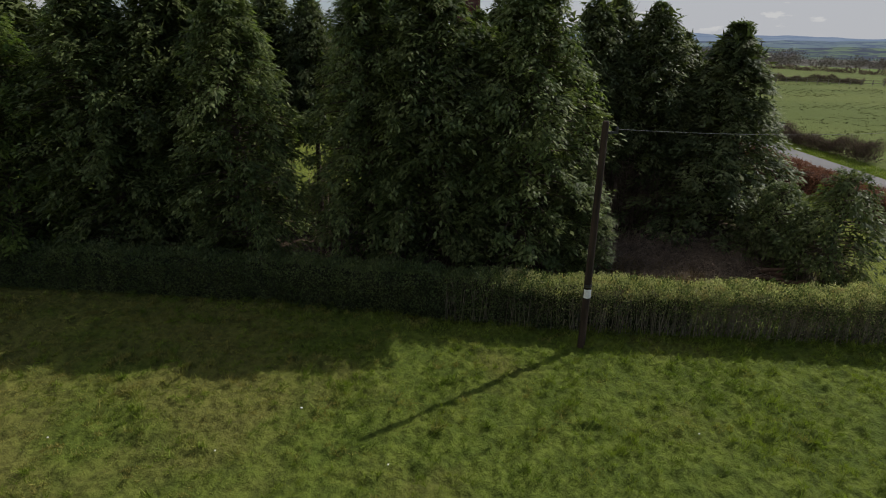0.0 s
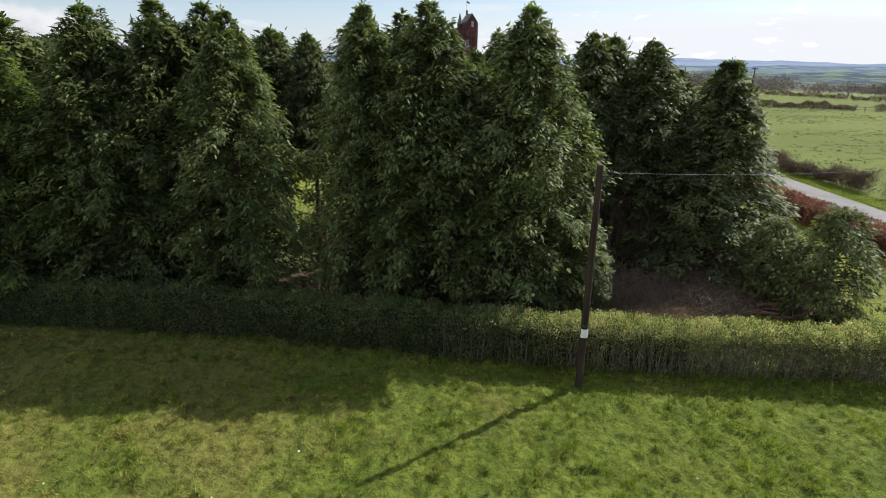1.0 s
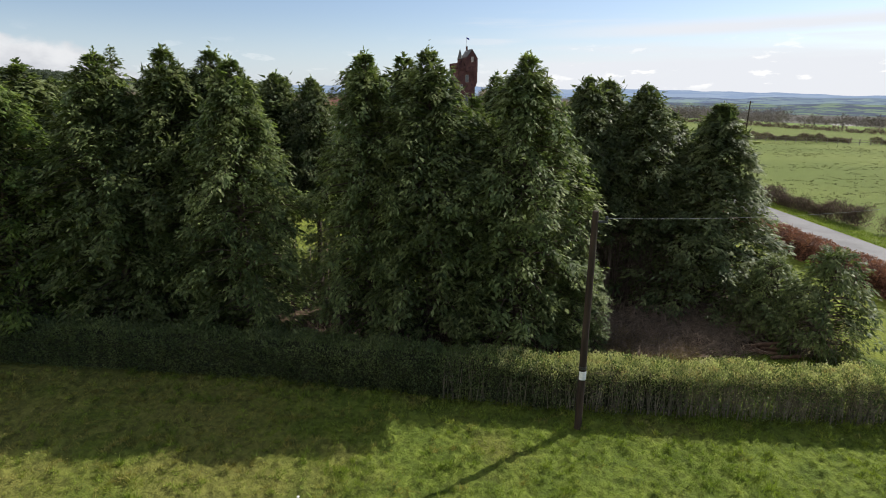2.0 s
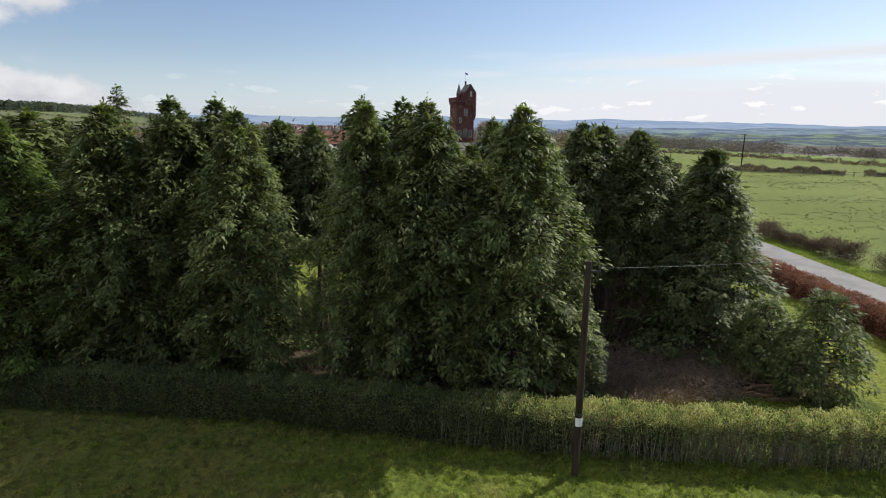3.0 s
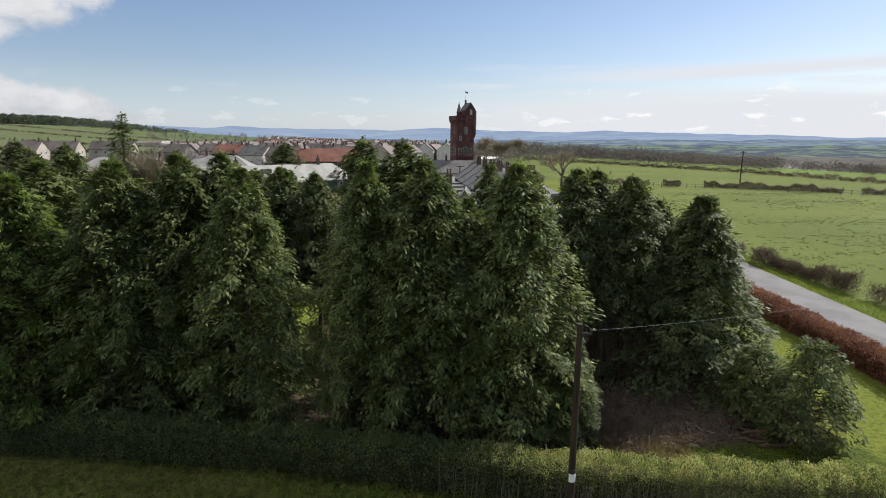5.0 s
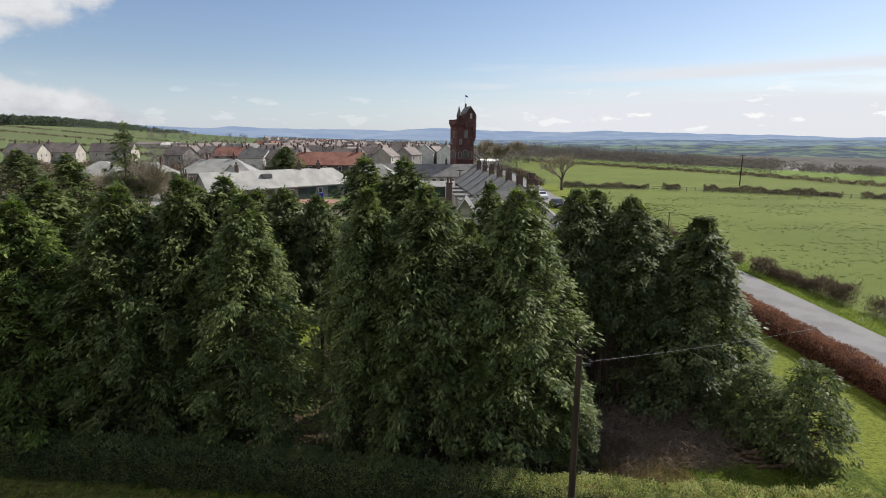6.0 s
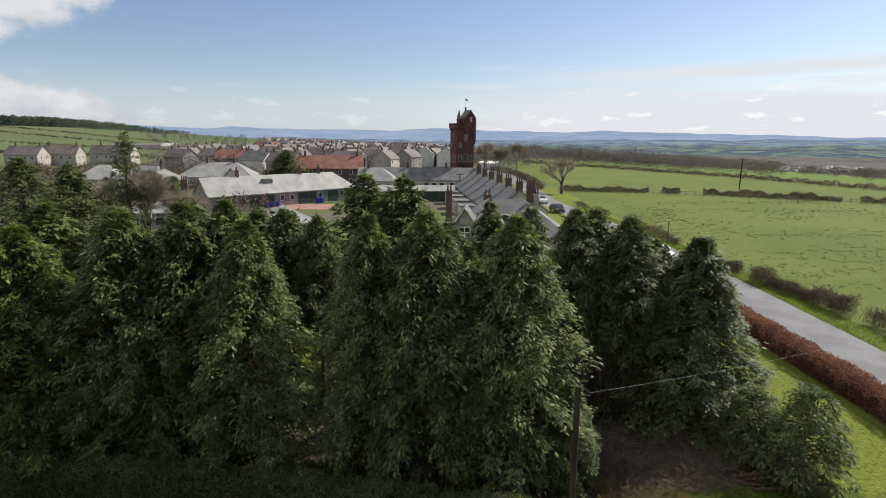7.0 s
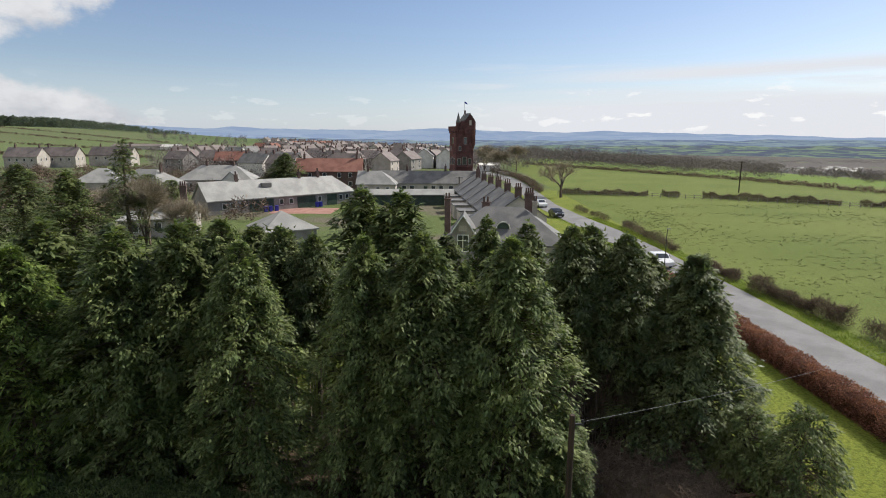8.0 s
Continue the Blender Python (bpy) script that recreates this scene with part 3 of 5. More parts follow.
    if twigs:
        zt = rng.uniform(0.3, base + 1.5, twigs)
        a = rng.uniform(0, math.tau, twigs)
        L = rng.uniform(0.5, 1.0, twigs) * r
        st = centre(zt)
        en = st + np.stack([np.cos(a) * L, np.sin(a) * L, L * rng.normal(-0.15, 0.3, twigs)], -1)
        mid = (st + en) / 2
        e2 = mid + rng.normal(0, 0.35, (twigs, 3))
        k = twigs // 12
        a = rng.uniform(0, math.tau, k)
        foot = np.stack([np.cos(a), np.sin(a), np.zeros(k)], -1) * rng.uniform(0.3, 1.0, (k, 1)) * r * 0.9
        head = foot * rng.uniform(0.7, 1.3, (k, 1)) + np.stack([np.zeros(k), np.zeros(k), rng.uniform(0.5, 1.0, k) * (base + 1.0)], -1)
        v, f = joined([prisms(foot, head, 0.022, 0.008), prisms(st, en, 0.012, 0.004), prisms(mid, e2, 0.006, 0.003), prisms(mid, mid + rng.normal(0, 0.3, (twigs, 3)), 0.006, 0.003)])
        tagged(part("dead_branchwork", mesh_from("dead_branchwork", v, f, M["twig"]), None, tree, "bare brown dead branches"), kind="stuff")
    return tree


def plant(proto, x, y, sx, sz, turn, label, group, first):
    """Sets a tree, or a copy of one that already stands, at its place."""
    m = pose(x, y, float(height(x, y)), 0, 0, turn) @ Matrix.Diagonal((1.07 * sx, 1.07 * sx, sz, 1))
    if first:
        proto.matrix_world = m
        ob = proto
    else:
        ob = copy_thing(proto, pose(0, 0, 0))
        ob.matrix_basis = m
    return tagged(ob, label, "tree", group)


BELT = "cypresses of the shelter belt"
full_a = conifer(11, 11.0, 2.15, 0.45, branches=235)
full_b = conifer(23, 11.0, 2.2, 0.6, branches=225)
full_c = conifer(37, 11.0, 2.2, 0.8, branches=230)
light_a = conifer(41, 11.0, 2.2, 0.6, branches=215, foliage="cypress_light")
bare_a = conifer(53, 10.5, 1.6, 3.2, branches=150, twigs=460, foliage="cypress_dark", inner=4200)
bare_b = conifer(59, 10.5, 1.55, 3.9, branches=140, twigs=460, foliage="cypress_dark", inner=4200)
stem_a = conifer(61, 10.5, 1.5, 4.4, branches=125, twigs=50, foliage="cypress_dark", inner=4200)
cone_a = conifer(67, 9.3, 3.0, 0.3, kind="cone", branches=280, shoots=8, foliage="cypress_dark")
bush_a = conifer(71, 4.0, 1.75, 0.25, kind="bush", branches=100, shoots=5, size=0.19, foliage="cypress", twigs=170, inner=300)
rank_a = conifer(91, 11.0, 2.05, 0.6, branches=135, shoots=5, per=9, size=0.27, foliage="cypress_dark", leaflets=3, inner=4200)
rank_b = conifer(97, 11.0, 2.0, 0.7, branches=135, shoots=5, per=9, size=0.27, leaflets=3, inner=4200)
TREES = [
    # tree, x, y, width, height, turn, label
    (light_a, -16.3, 19.4, 1.05, 0.94, 0, "tall light-green cypress with loose leafy sprays behind the hedge"),
    (full_c, -20.0, 20.6, 1.05, 0.96, 20, "tall dark-green cypress at the belt's end"),
    (full_a, -12.6, 19.9, 1.12, 0.99, 40, "tall dark-green cypress with a broad drooping crown"),
    (full_b, -10.5, 20.6, 1.08, 1.01, 75, "tall dark-green cypress with a rounded top"),
    (full_c, -9.2, 21.6, 1.05, 1.01, 140, "slim dark-green cypress in the second rank"),
    (full_b, -7.5, 19.2, 0.94, 0.97, 200, "dark-green cypress with a pale sunlit crown"),
    (full_a, -3.0, 19.4, 0.88, 0.99, 250, "tall dark-green cypress beside a gap in the belt"),
    (full_c, -0.8, 19.4, 1.08, 1.0, 10, "tall pointed dark-green cypress in the belt"),
    (full_b, 2.6, 19.3, 1.06, 0.99, 300, "broad dark-green cypress behind the wooden pole"),
    (full_a, 4.8, 19.0, 0.5, 0.40, 120, "low dark-green cypress growth at a taller tree's foot"),
    (full_c, 0.9, 20.6, 0.8, 0.86, 200, "dark-green cypress squeezed between taller ones"),
    (stem_a, -7.6, 24.3, 1.05, 0.98, 60, "dark cypress with bare lower trunk behind a gap"),
    (bare_b, -9.3, 26.0, 1.2, 0.96, 150, "dark cypress with bare lower trunk behind a gap"),
    (stem_a, -5.9, 23.5, 0.82, 0.96, 170, "dark cypress with bare lower trunk behind a gap"),
    (rank_a, -15.0, 23.8, 1.35, 0.95, 95, "dark-green cypress in the second rank"),
    (rank_b, -18.4, 23.6, 1.4, 0.97, 330, "dark-green cypress in the second rank"),
    (rank_a, -23.5, 23.0, 1.2, 0.97, 250, "dark-green cypress at the belt's end"),
    (rank_b, -12.0, 24.6, 1.35, 0.95, 15, "dark-green cypress in the second rank"),
    (bush_a, 9.6, 27.6, 1.3, 1.2, 40, "low dark cypress bush behind taller trees"),
    (bush_a, 12.6, 27.4, 1.2, 0.9, 200, "low dark cypress bush behind taller trees"),
    (rank_a, -4.9, 31.0, 1.40, 1.05, 30, "narrow dark-green cypress behind the belt"),
    (rank_b, -2.4, 30.0, 1.45, 1.04, 70, "narrow dark-green cypress behind the belt"),
    (rank_a, 0.0, 31.0, 1.15, 0.80, 170, "dark-green cypress behind the belt"),
    (rank_b, 2.1, 27.0, 0.85, 0.95, 0, "dark cypress in the second rank"),
    (rank_a, 4.3, 27.5, 1.0, 0.92, 110, "dark cypress in the second rank"),
    (bare_a, 6.1, 25.2, 1.0, 0.98, 190, "dark cypress with bare twiggy lower trunk"),
    (bare_b, 7.3, 26.0, 1.1, 0.97, 30, "slim dark cypress with bare lower trunk"),
    (bare_a, 8.5, 25.0, 1.05, 0.95, 60, "slim dark cypress with bare lower trunk"),
    (bare_b, 9.8, 25.6, 1.0, 0.84, 250, "lower dark cypress with bare twiggy trunk"),
    (rank_b, 7.0, 30.5, 1.0, 0.72, 60, "lower dark cypress behind bare trunks"),
    (rank_a, 10.0, 30.0, 1.1, 0.62, 210, "lower dark cypress behind bare trunks"),
    (cone_a, 11.6, 24.0, 1.2, 0.99, 0, "conical dark cypress spreading to the ground"),
    (bush_a, 14.0, 19.0, 0.88, 1.02, 0, "low bushy cypress with several stems beside the lawn"),
    (bush_a, 12.9, 20.9, 0.8, 0.8, 130, "low bushy cypress growing into a taller tree"),
    (rank_b, -40.0, 56.0, 1.5, 0.98, 300, "dark cypress standing alone in a garden"),
    (rank_a, -53.0, 66.0, 1.7, 1.0, 20, "broad dark cypress standing alone in a garden"),
]
seen_first = set()
for proto, x, y, sx, sz, turn, label in TREES:
    plant(proto, x, y, sx, sz, turn, label, BELT if y < 35 else "", proto.name not in seen_first)
    seen_first.add(proto.name)


def bare_tree(seed, h, spread_r, depth=5, name="bare_tree", trunk_r=0.2, base=0.25, ends=0):
    """A leafless tree: forked limbs down to twigs."""
    rng = np.random.default_rng(seed)
    tree = thing(name)
    start, end, r0, r1, level = [], [], [], [], []

    def grow(p, d, length, r, k):
        q = p + d * length
        start.append(p), end.append(q), r0.append(r), r1.append(r * 0.68), level.append(k)
        if k >= depth:
            return
        for _ in range(3 if k < 3 else (3 if rng.random() < 0.6 else 2)):
            nd = d + rng.normal(0, 0.55, 3) * np.array([spread_r, spread_r, 0.5])
            nd[2] += 0.12
            grow(p + d * length * rng.uniform(0.7, 1.0), nd / np.linalg.norm(nd), length * rng.uniform(0.62, 0.85), r * 0.62, k + 1)

    grow(np.array([0, 0, -0.1]), np.array([0.03, 0.0, 1.0]), h * base, trunk_r, 0)
    start, end, level = np.array(start), np.array(end), np.array(level)
    r0, r1 = np.array(r0), np.array(r1)
    thick = level <= 1
    v, f = prisms(start[thick], end[thick], r0[thick], r1[thick])
    part("trunk", mesh_from("trunk", v, f, M["bark"]), None, tree)
    v, f = prisms(start[~thick], end[~thick], np.maximum(r0[~thick], 0.012), np.maximum(r1[~thick], 0.008))
    if ends:
        tip = np.repeat(end[level == depth], ends, 0) - np.repeat((end - start)[level == depth], ends, 0) * rng.random((ends * (level == depth).sum(), 1))
        d = unit(np.repeat((end - start)[level == depth], ends, 0)) + rng.normal(0, 0.5, tip.shape) + [0, 0, 0.25]
        v, f = joined([(v, f), prisms(tip, tip + unit(d) * rng.uniform(0.05, 0.11, (len(tip), 1)) * h, 0.012, 0.006)])
    part("crown", mesh_from("crown", v, f, M["bare"]), None, tree, "bare brown twigs")
    return tree

# ---- hedges ----
def along_line(line, s):
    """Places along a line at shares s of its length, with the way to the side."""
    line = np.array(line, float)
    seg = np.linalg.norm(np.diff(line, axis=0), axis=1)
    d = np.concatenate([[0], np.cumsum(seg)])
    u = np.asarray(s) * d[-1]
    p = np.stack([np.interp(u, d, line[:, 0]), np.interp(u, d, line[:, 1])], -1)
    k = np.clip(np.searchsorted(d, u) - 1, 0, len(seg) - 1)
    way = (np.diff(line, axis=0) / seg[:, None])[k]
    return p, np.stack([-way[:, 1], way[:, 0]], -1), d[-1]


def hedge_leaves(rng, line, n, h, w, leaf, fullness=None, round_top=0.25, rough=0.06, upright=0.25):
    """Leaves on the sides and top of a clipped hedge."""
    s = rng.random(n)
    p, side, total = along_line(line, s)
    girth = rng.random(n) * (2 * h + w)
    z = np.where(girth < h, girth, np.where(girth < h + w, h, 2 * h + w - girth))
    off = np.where(girth < h, -w / 2, np.where(girth < h + w, girth - h - w / 2, w / 2))
    nrm = np.zeros((n, 3))
    nrm[:, :2] = side * np.where(girth < h, -1, np.where(girth < h + w, 0, 1))[:, None]
    nrm[:, 2] = np.where((girth >= h) & (girth < h + w), 1.0, 0.15)
    u = s * total
    wave = 0.05 * np.sin(u * 1.7) + 0.04 * np.sin(u * 4.3 + 1) + 0.03 * np.sin(u * 9.1 + 2)
    z = z * (1 + wave / h) - round_top * np.maximum(0, np.abs(off) / (w / 2) - 0.5) * (z > h * 0.8) * w * 0.5
    pos = np.concatenate([p + side * off[:, None] * (1 + 0.5 * wave[:, None]), z[:, None]], 1)
    clump = np.array([noise.noise((a * 2.6, b * 2.6, c * 0.9)) + 0.6 * noise.noise((a * 7.0, b * 7.0, c * 3.0)) for a, b, c in pos])
    pos += nrm * (0.19 * clump * np.where(nrm[:, 2] > 0.9, 0.6, 1.0))[:, None]
    pos += nrm * rng.normal(0, rough, n)[:, None] + rng.normal(0, rough * 0.5, (n, 3))
    pos[:, 2] = np.maximum(pos[:, 2], 0.03) + height(pos[:, 0], pos[:, 1])
    way = unit(nrm + rng.normal(0, 0.7, (n, 3)) + np.array([[0, 0, upright]]))
    blade = unit(np.cross(way, rng.normal(0, 1, (n, 3))))
    if fullness is not None:
        keep = rng.random(n) < fullness(pos[:, 0], pos[:, 1], pos[:, 2])
        pos, way, blade = pos[keep], way[keep], blade[keep]
    size = leaf * rng.uniform(0.6, 1.4, len(pos))
    return leaves(pos, way, blade, size, size * 0.6)


def hedge_shade_core(line, h, w, samples, seed):
    """The dense inside of a hedge, a lumpy solid darkened as if shaded."""
    p, side, total = along_line(line, np.linspace(0, 1, samples))
    bm = bmesh.new()
    rows = []
    for (x, y), sd in zip(p, side):
        g = float(height(x, y))
        row = []
        for o, z in ((-0.5, 0.0), (-0.52, 0.4), (-0.5, 0.85), (-0.3, 1.0), (0.0, 1.02), (0.3, 1.0), (0.5, 0.85), (0.52, 0.4), (0.5, 0.0)):
            k = 1 + 0.16 * noise.noise((x * 1.7 + seed, y * 1.7, z * 3 + o * 4))
            row.append(bm.verts.new((x + sd[0] * o * w * k, y + sd[1] * o * w * k, g - 0.05 + z * h * (0.94 + 0.06 * k))))
        rows.append(row)
    for a, b in zip(rows, rows[1:]):
        for k in range(8):
            bm.faces.new((a[k], a[k + 1], b[k + 1], b[k]))
    bm.faces.new(rows[0])
    bm.faces.new(rows[-1][::-1])
    bmesh.ops.recalc_face_normals(bm, faces=bm.faces)
    return bm


HEDGE = [(-34, 19.2), (-24, 18.4), (-15.5, 17.75), (-10, 17.3), (-5.6, 16.85), (-1.5, 16.2), (2.0, 15.6), (5.0, 15.25), (9.0, 15.0), (13.0, 14.75), (22.0, 14.2), (34.0, 13.4)]


def build_front_hedge():
    rng = np.random.default_rng(5)
    hedge = thing("clipped_hedge", label="long clipped green hedge with thin twiggy sunlit stretch beside the pole", category="hedge")
    part("inner_growth", hedge_shade_core([p for p in HEDGE if p[0] < 3] + [(4.0, 15.36)], 1.24, 0.74, 160, 1.0), M["hedge_shade_core"], hedge)
    part("inner_growth", hedge_shade_core([(4.05, 15.355), (5.0, 15.25), (7.4, 15.1)], 1.05, 0.30, 40, 2.0), M["hedge_shade_core"], hedge)
    gap = lambda x: (np.abs(x - 8.55) < 0.26) | (np.abs(x - 13.2) < 0.24)
    near = [p for p in HEDGE if -22 < p[0] < 21] + [(20.0, 14.32)]
    near = [(-21.0, 18.17)] + near
    ends = [[(-34, 19.2), (-24, 18.4), (-21.0, 18.17)], [(20.0, 14.32), (22.0, 14.2), (34.0, 13.4)]]
    sparse = lambda x, y, z: np.where(gap(x), np.where(z < 1.15, 0.10, 0.8), np.where(x < 3.5, 1.0, np.where(z < 0.75, 0.34, np.where(z > 1.28, 0.45, 0.72))))
    pairs = [hedge_leaves(rng, near, 135000, 1.44, 1.05, 0.072, sparse, upright=0.75)] + [hedge_leaves(rng, line, 20000, 1.44, 1.05, 0.085, sparse) for line in ends]
    v, f = joined(pairs)
    part("foliage", mesh_from("foliage", v, f, M["hedge_leaf"]), None, hedge)
    # pale tips mostly on top: sunlight on the clipped hedge put into colour
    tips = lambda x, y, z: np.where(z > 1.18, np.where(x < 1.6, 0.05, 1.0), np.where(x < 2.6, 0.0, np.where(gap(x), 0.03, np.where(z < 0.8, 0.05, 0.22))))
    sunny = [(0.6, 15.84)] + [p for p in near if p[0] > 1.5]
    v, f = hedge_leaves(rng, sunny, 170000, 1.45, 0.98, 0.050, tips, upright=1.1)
    part("young_growth", mesh_from("young_growth", v, f, M["sun_painted_tip"]), None, hedge, "yellowish shoots along the clipped top, sunlight painted into their pale colour")
    n = 3400
    s = 0.50 + 0.50 * rng.random(n)
    p, side, _ = along_line(HEDGE, s)
    off = rng.uniform(-0.50, 0.46, n)
    base = np.concatenate([p + side * off[:, None], np.zeros((n, 1))], 1)
    top = base + np.stack([rng.normal(0, 0.13, n), rng.normal(0, 0.08, n), rng.uniform(0.9, 1.45, n)], -1)
    twig_a = base + (top - base) * rng.uniform(0.3, 0.7, (n, 1))
    v, f = joined([prisms(base, top, rng.uniform(0.008, 0.022, n), 0.005), prisms(twig_a, twig_a + rng.normal(0, 0.16, (n, 3)) + [0, 0, 0.25], 0.006, 0.003),
                   prisms(twig_a, twig_a + rng.normal(0, 0.16, (n, 3)) + [0, 0, 0.25], 0.006, 0.003)])
    tagged(part("stem_growth", mesh_from("stem_growth", v, f, M["stem"]), None, hedge, "upright grey-brown woody stems"), kind="stuff")
    # single shoots that stand above the clipped top
    n = 5200
    p, side, _ = along_line(near, rng.random(n))
    a = np.concatenate([p + side * rng.uniform(-0.46, 0.46, (n, 1)), rng.uniform(1.32, 1.46, (n, 1))], 1)
    d = unit(rng.normal(0, 0.28, (n, 3)) + [0, 0, 1.0])
    v, f = needles(a, d, unit(np.cross(d, rng.normal(0, 1, (n, 3)))), rng.uniform(0.07, 0.20, n), 0.028)
    tagged(part("shoot_growth", mesh_from("shoot_growth", v, f, M["hedge_leaf"]), None, hedge), kind="stuff")


build_front_hedge()


def build_beech_hedge():
    rng = np.random.default_rng(9)
    line = [(22.6, -30), (22.4, 10), (21.8, 24), (21.4, 36), (21.2, 58)]
    hedge = thing("beech_hedge", label="clipped beech hedge with dry russet winter leaves beside the road", category="hedge")
    part("inner_growth", hedge_shade_core(line, 1.2, 0.95, 150, 3.0), M["beech_shade_core"], hedge)
    near = [(22.4, 12), (21.8, 24), (21.4, 36), (21.33, 44)]
    far = [(21.33, 44), (21.2, 58)]
    v, f = joined([hedge_leaves(rng, near, 70000, 1.3, 1.2, 0.075), hedge_leaves(rng, far, 14000, 1.3, 1.2, 0.10)])
    part("foliage", mesh_from("foliage", v, f, M["beech"]), None, hedge)


build_beech_hedge()


def thorn_hedge(name, line, n, h, w, seed, label, green=0.2, gaps=0.0, width=0.010, group=""):
    """A leafless field hedge: a mass of thin twigs."""
    rng = np.random.default_rng(seed)
    hedge = thing(name, label=label, category="hedge", group=group)
    for part_name, count, mat in (("twig_growth", int(n * (1 - green)), "thorn"), ("budding_growth", int(n * green), "thorn_green")):
        if not count:
            continue
        s = rng.random(count)
        p, side, total = along_line(line, s)
        u = s * total
        lump = 0.72 + 0.22 * np.sin(u * 0.61 + seed) + 0.16 * np.sin(u * 1.9 + 2 * seed) + rng.normal(0, 0.06, count)
        keep = lump > gaps
        p, side, lump = p[keep], side[keep], lump[keep]
        count = len(p)
        z = rng.random(count) ** 0.8 * h * lump * 0.85
        off = rng.normal(0, 0.30, count) * w * lump
        a = np.concatenate([p + side * off[:, None], z[:, None]], 1)
        a[:, 2] += height(a[:, 0], a[:, 1])
        d = rng.normal(0, 1, (count, 3)) * [0.5, 0.5, 0.3] + np.array([[0, 0, 0.55]])
        d[:, :2] += side * (off / w)[:, None] * 0.8
        v, f = prisms(a, a + unit(d) * rng.uniform(0.2, 0.5, count)[:, None] * h * 0.6, width, width * 0.4)
        tagged(part(part_name, mesh_from(part_name, v, f, M[mat]), None, hedge), kind="stuff")
    return hedge


FIELD_SIDE = "field hedges along the road"
thorn_hedge("field_hedge", [(31.0, 40.6), (30.2, 46), (29.3, 51.8)], 5500, 1.75, 1.3, 1, "low bare brown thorn hedge at the field's edge", 0.15, width=0.018, group=FIELD_SIDE)
thorn_hedge("field_hedge", [(32.2, 18), (31.3, 39.2)], 5500, 1.6, 1.3, 2, "low bare reddish-brown thorn hedge at the field's edge", 0.1, width=0.018, group=FIELD_SIDE)
thorn_hedge("field_hedge", [(29.4, 54.5), (28.8, 60.0)], 2200, 1.5, 1.3, 3, "short bare brown thorn hedge at the field's edge", 0.1, width=0.02, group=FIELD_SIDE)
thorn_hedge("field_hedge", [(28.9, 69.0), (28.4, 90.0)], 4000, 1.6, 1.4, 4, "bare brown thorn hedge at the field's edge", 0.2, width=0.018, group=FIELD_SIDE)
thorn_hedge("field_hedge", [(27.4, 94.0), (25.0, 112.0)], 2600, 1.3, 1.2, 5, "broken budding thorn hedge at the field's edge", 0.5, 0.6, width=0.02, group=FIELD_SIDE)
thorn_hedge("far_hedge", [(28.0, 143.5), (49.0, 139.0)], 3600, 1.7, 1.4, 6, "dark clipped hedge across the fields", 0.3, width=0.05)
thorn_hedge("far_hedge", [(52.0, 138.0), (56.0, 137.0)], 800, 1.7, 1.4, 7, "short dark hedge across the fields", 0.3, width=0.05)
thorn_hedge("far_hedge", [(61.0, 135.5), (85.0, 121.5)], 4500, 1.9, 1.5, 8, "long dark clipped hedge across the fields", 0.2, width=0.05)
thorn_hedge("far_hedge", [(88.0, 120.0), (120.0, 110.0)], 4500, 2.0, 1.5, 9, "long dark clipped hedge across the fields", 0.2, width=0.05)
thorn_hedge("lane_hedge", [(23.2, 146), (23.6, 180), (22.4, 205), (16.0, 238)], 6000, 2.2, 1.8, 10, "tall bare hedge along the bending lane", 0.2, width=0.06)
thorn_hedge("brow_hedge", [(38, 305), (70, 250), (100, 195), (114, 150), (140, 100)], 8000, 1.9, 2.0, 11, "dark hedge along the brow of the field", 0.0, width=0.10)

# ---- pole, wire, grass, undergrowth ----
def build_pole():
    pole = thing("wooden_pole", (3.9, 14.0, 0.0), label="dark creosoted wooden service pole standing in the meadow before the hedge", category="utility pole")
    part("shaft", tube(bmesh.new(), [(0, 0, -0.3), (0.0, 0, 2.0), (0.0, 0.0, 4.5), (0.0, 0.0, 6.46), (0, 0, 6.5)], [0.108, 0.102, 0.092, 0.083, 0.072], 14), M["pole_wood"], pole)
    bm = bmesh.new()
    for k in range(9):
        a = radians(-150 + k * 15)
        a2 = radians(-150 + (k + 1) * 15)
        if k == 8:
            continue
        r, r2 = 0.110, 0.118
        q = [bm.verts.new((rr * math.cos(aa), rr * math.sin(aa), z)) for z in (1.60, 1.86) for aa in (a, a2) for rr in (r, r2)]
        bm.faces.new((q[1], q[3], q[7], q[5]))
        bm.faces.new((q[0], q[4], q[6], q[2]))
        bm.faces.new((q[0], q[2], q[3], q[1]))
        bm.faces.new((q[4], q[5], q[7], q[6]))
    part("plate", bm, M["white_plate"], pole, "white wrapped notice plate")
    bm = bmesh.new()
    for z in (1.92, 1.97):
        tube(bm, [(0, 0, z), (0, 0, z + 0.025)], [0.113, 0.113], 14)
    part("band", bm, M["dark_metal"], pole, "dark metal strap")
    bm = box((0.08, -0.03, 6.18), (0.34, 0.03, 6.24), 0.008)
    tube(bm, [(0.30, 0, 6.22), (0.30, 0, 6.30), (0.30, 0, 6.36)], [0.02, 0.045, 0.03], 8)
    part("bracket", bm, M["dark_metal"], pole, "small metal bracket with insulator")


build_pole()


def build_wire():
    a, b = Vector((4.2, 14.0, 6.3)), Vector((40.0, 34.3, 5.9))
    pts = []
    for k in range(25):
        s = k / 24
        p = a.lerp(b, s)
        p.z -= 4 * 1.0 * s * (1 - s)
        pts.append(p)
    tagged(part("overhead_wire", tube(bmesh.new(), pts, [0.005] * 25, 5), M["wire"]), "thin pale overhead wire strung from the wooden pole", "wire")


build_wire()


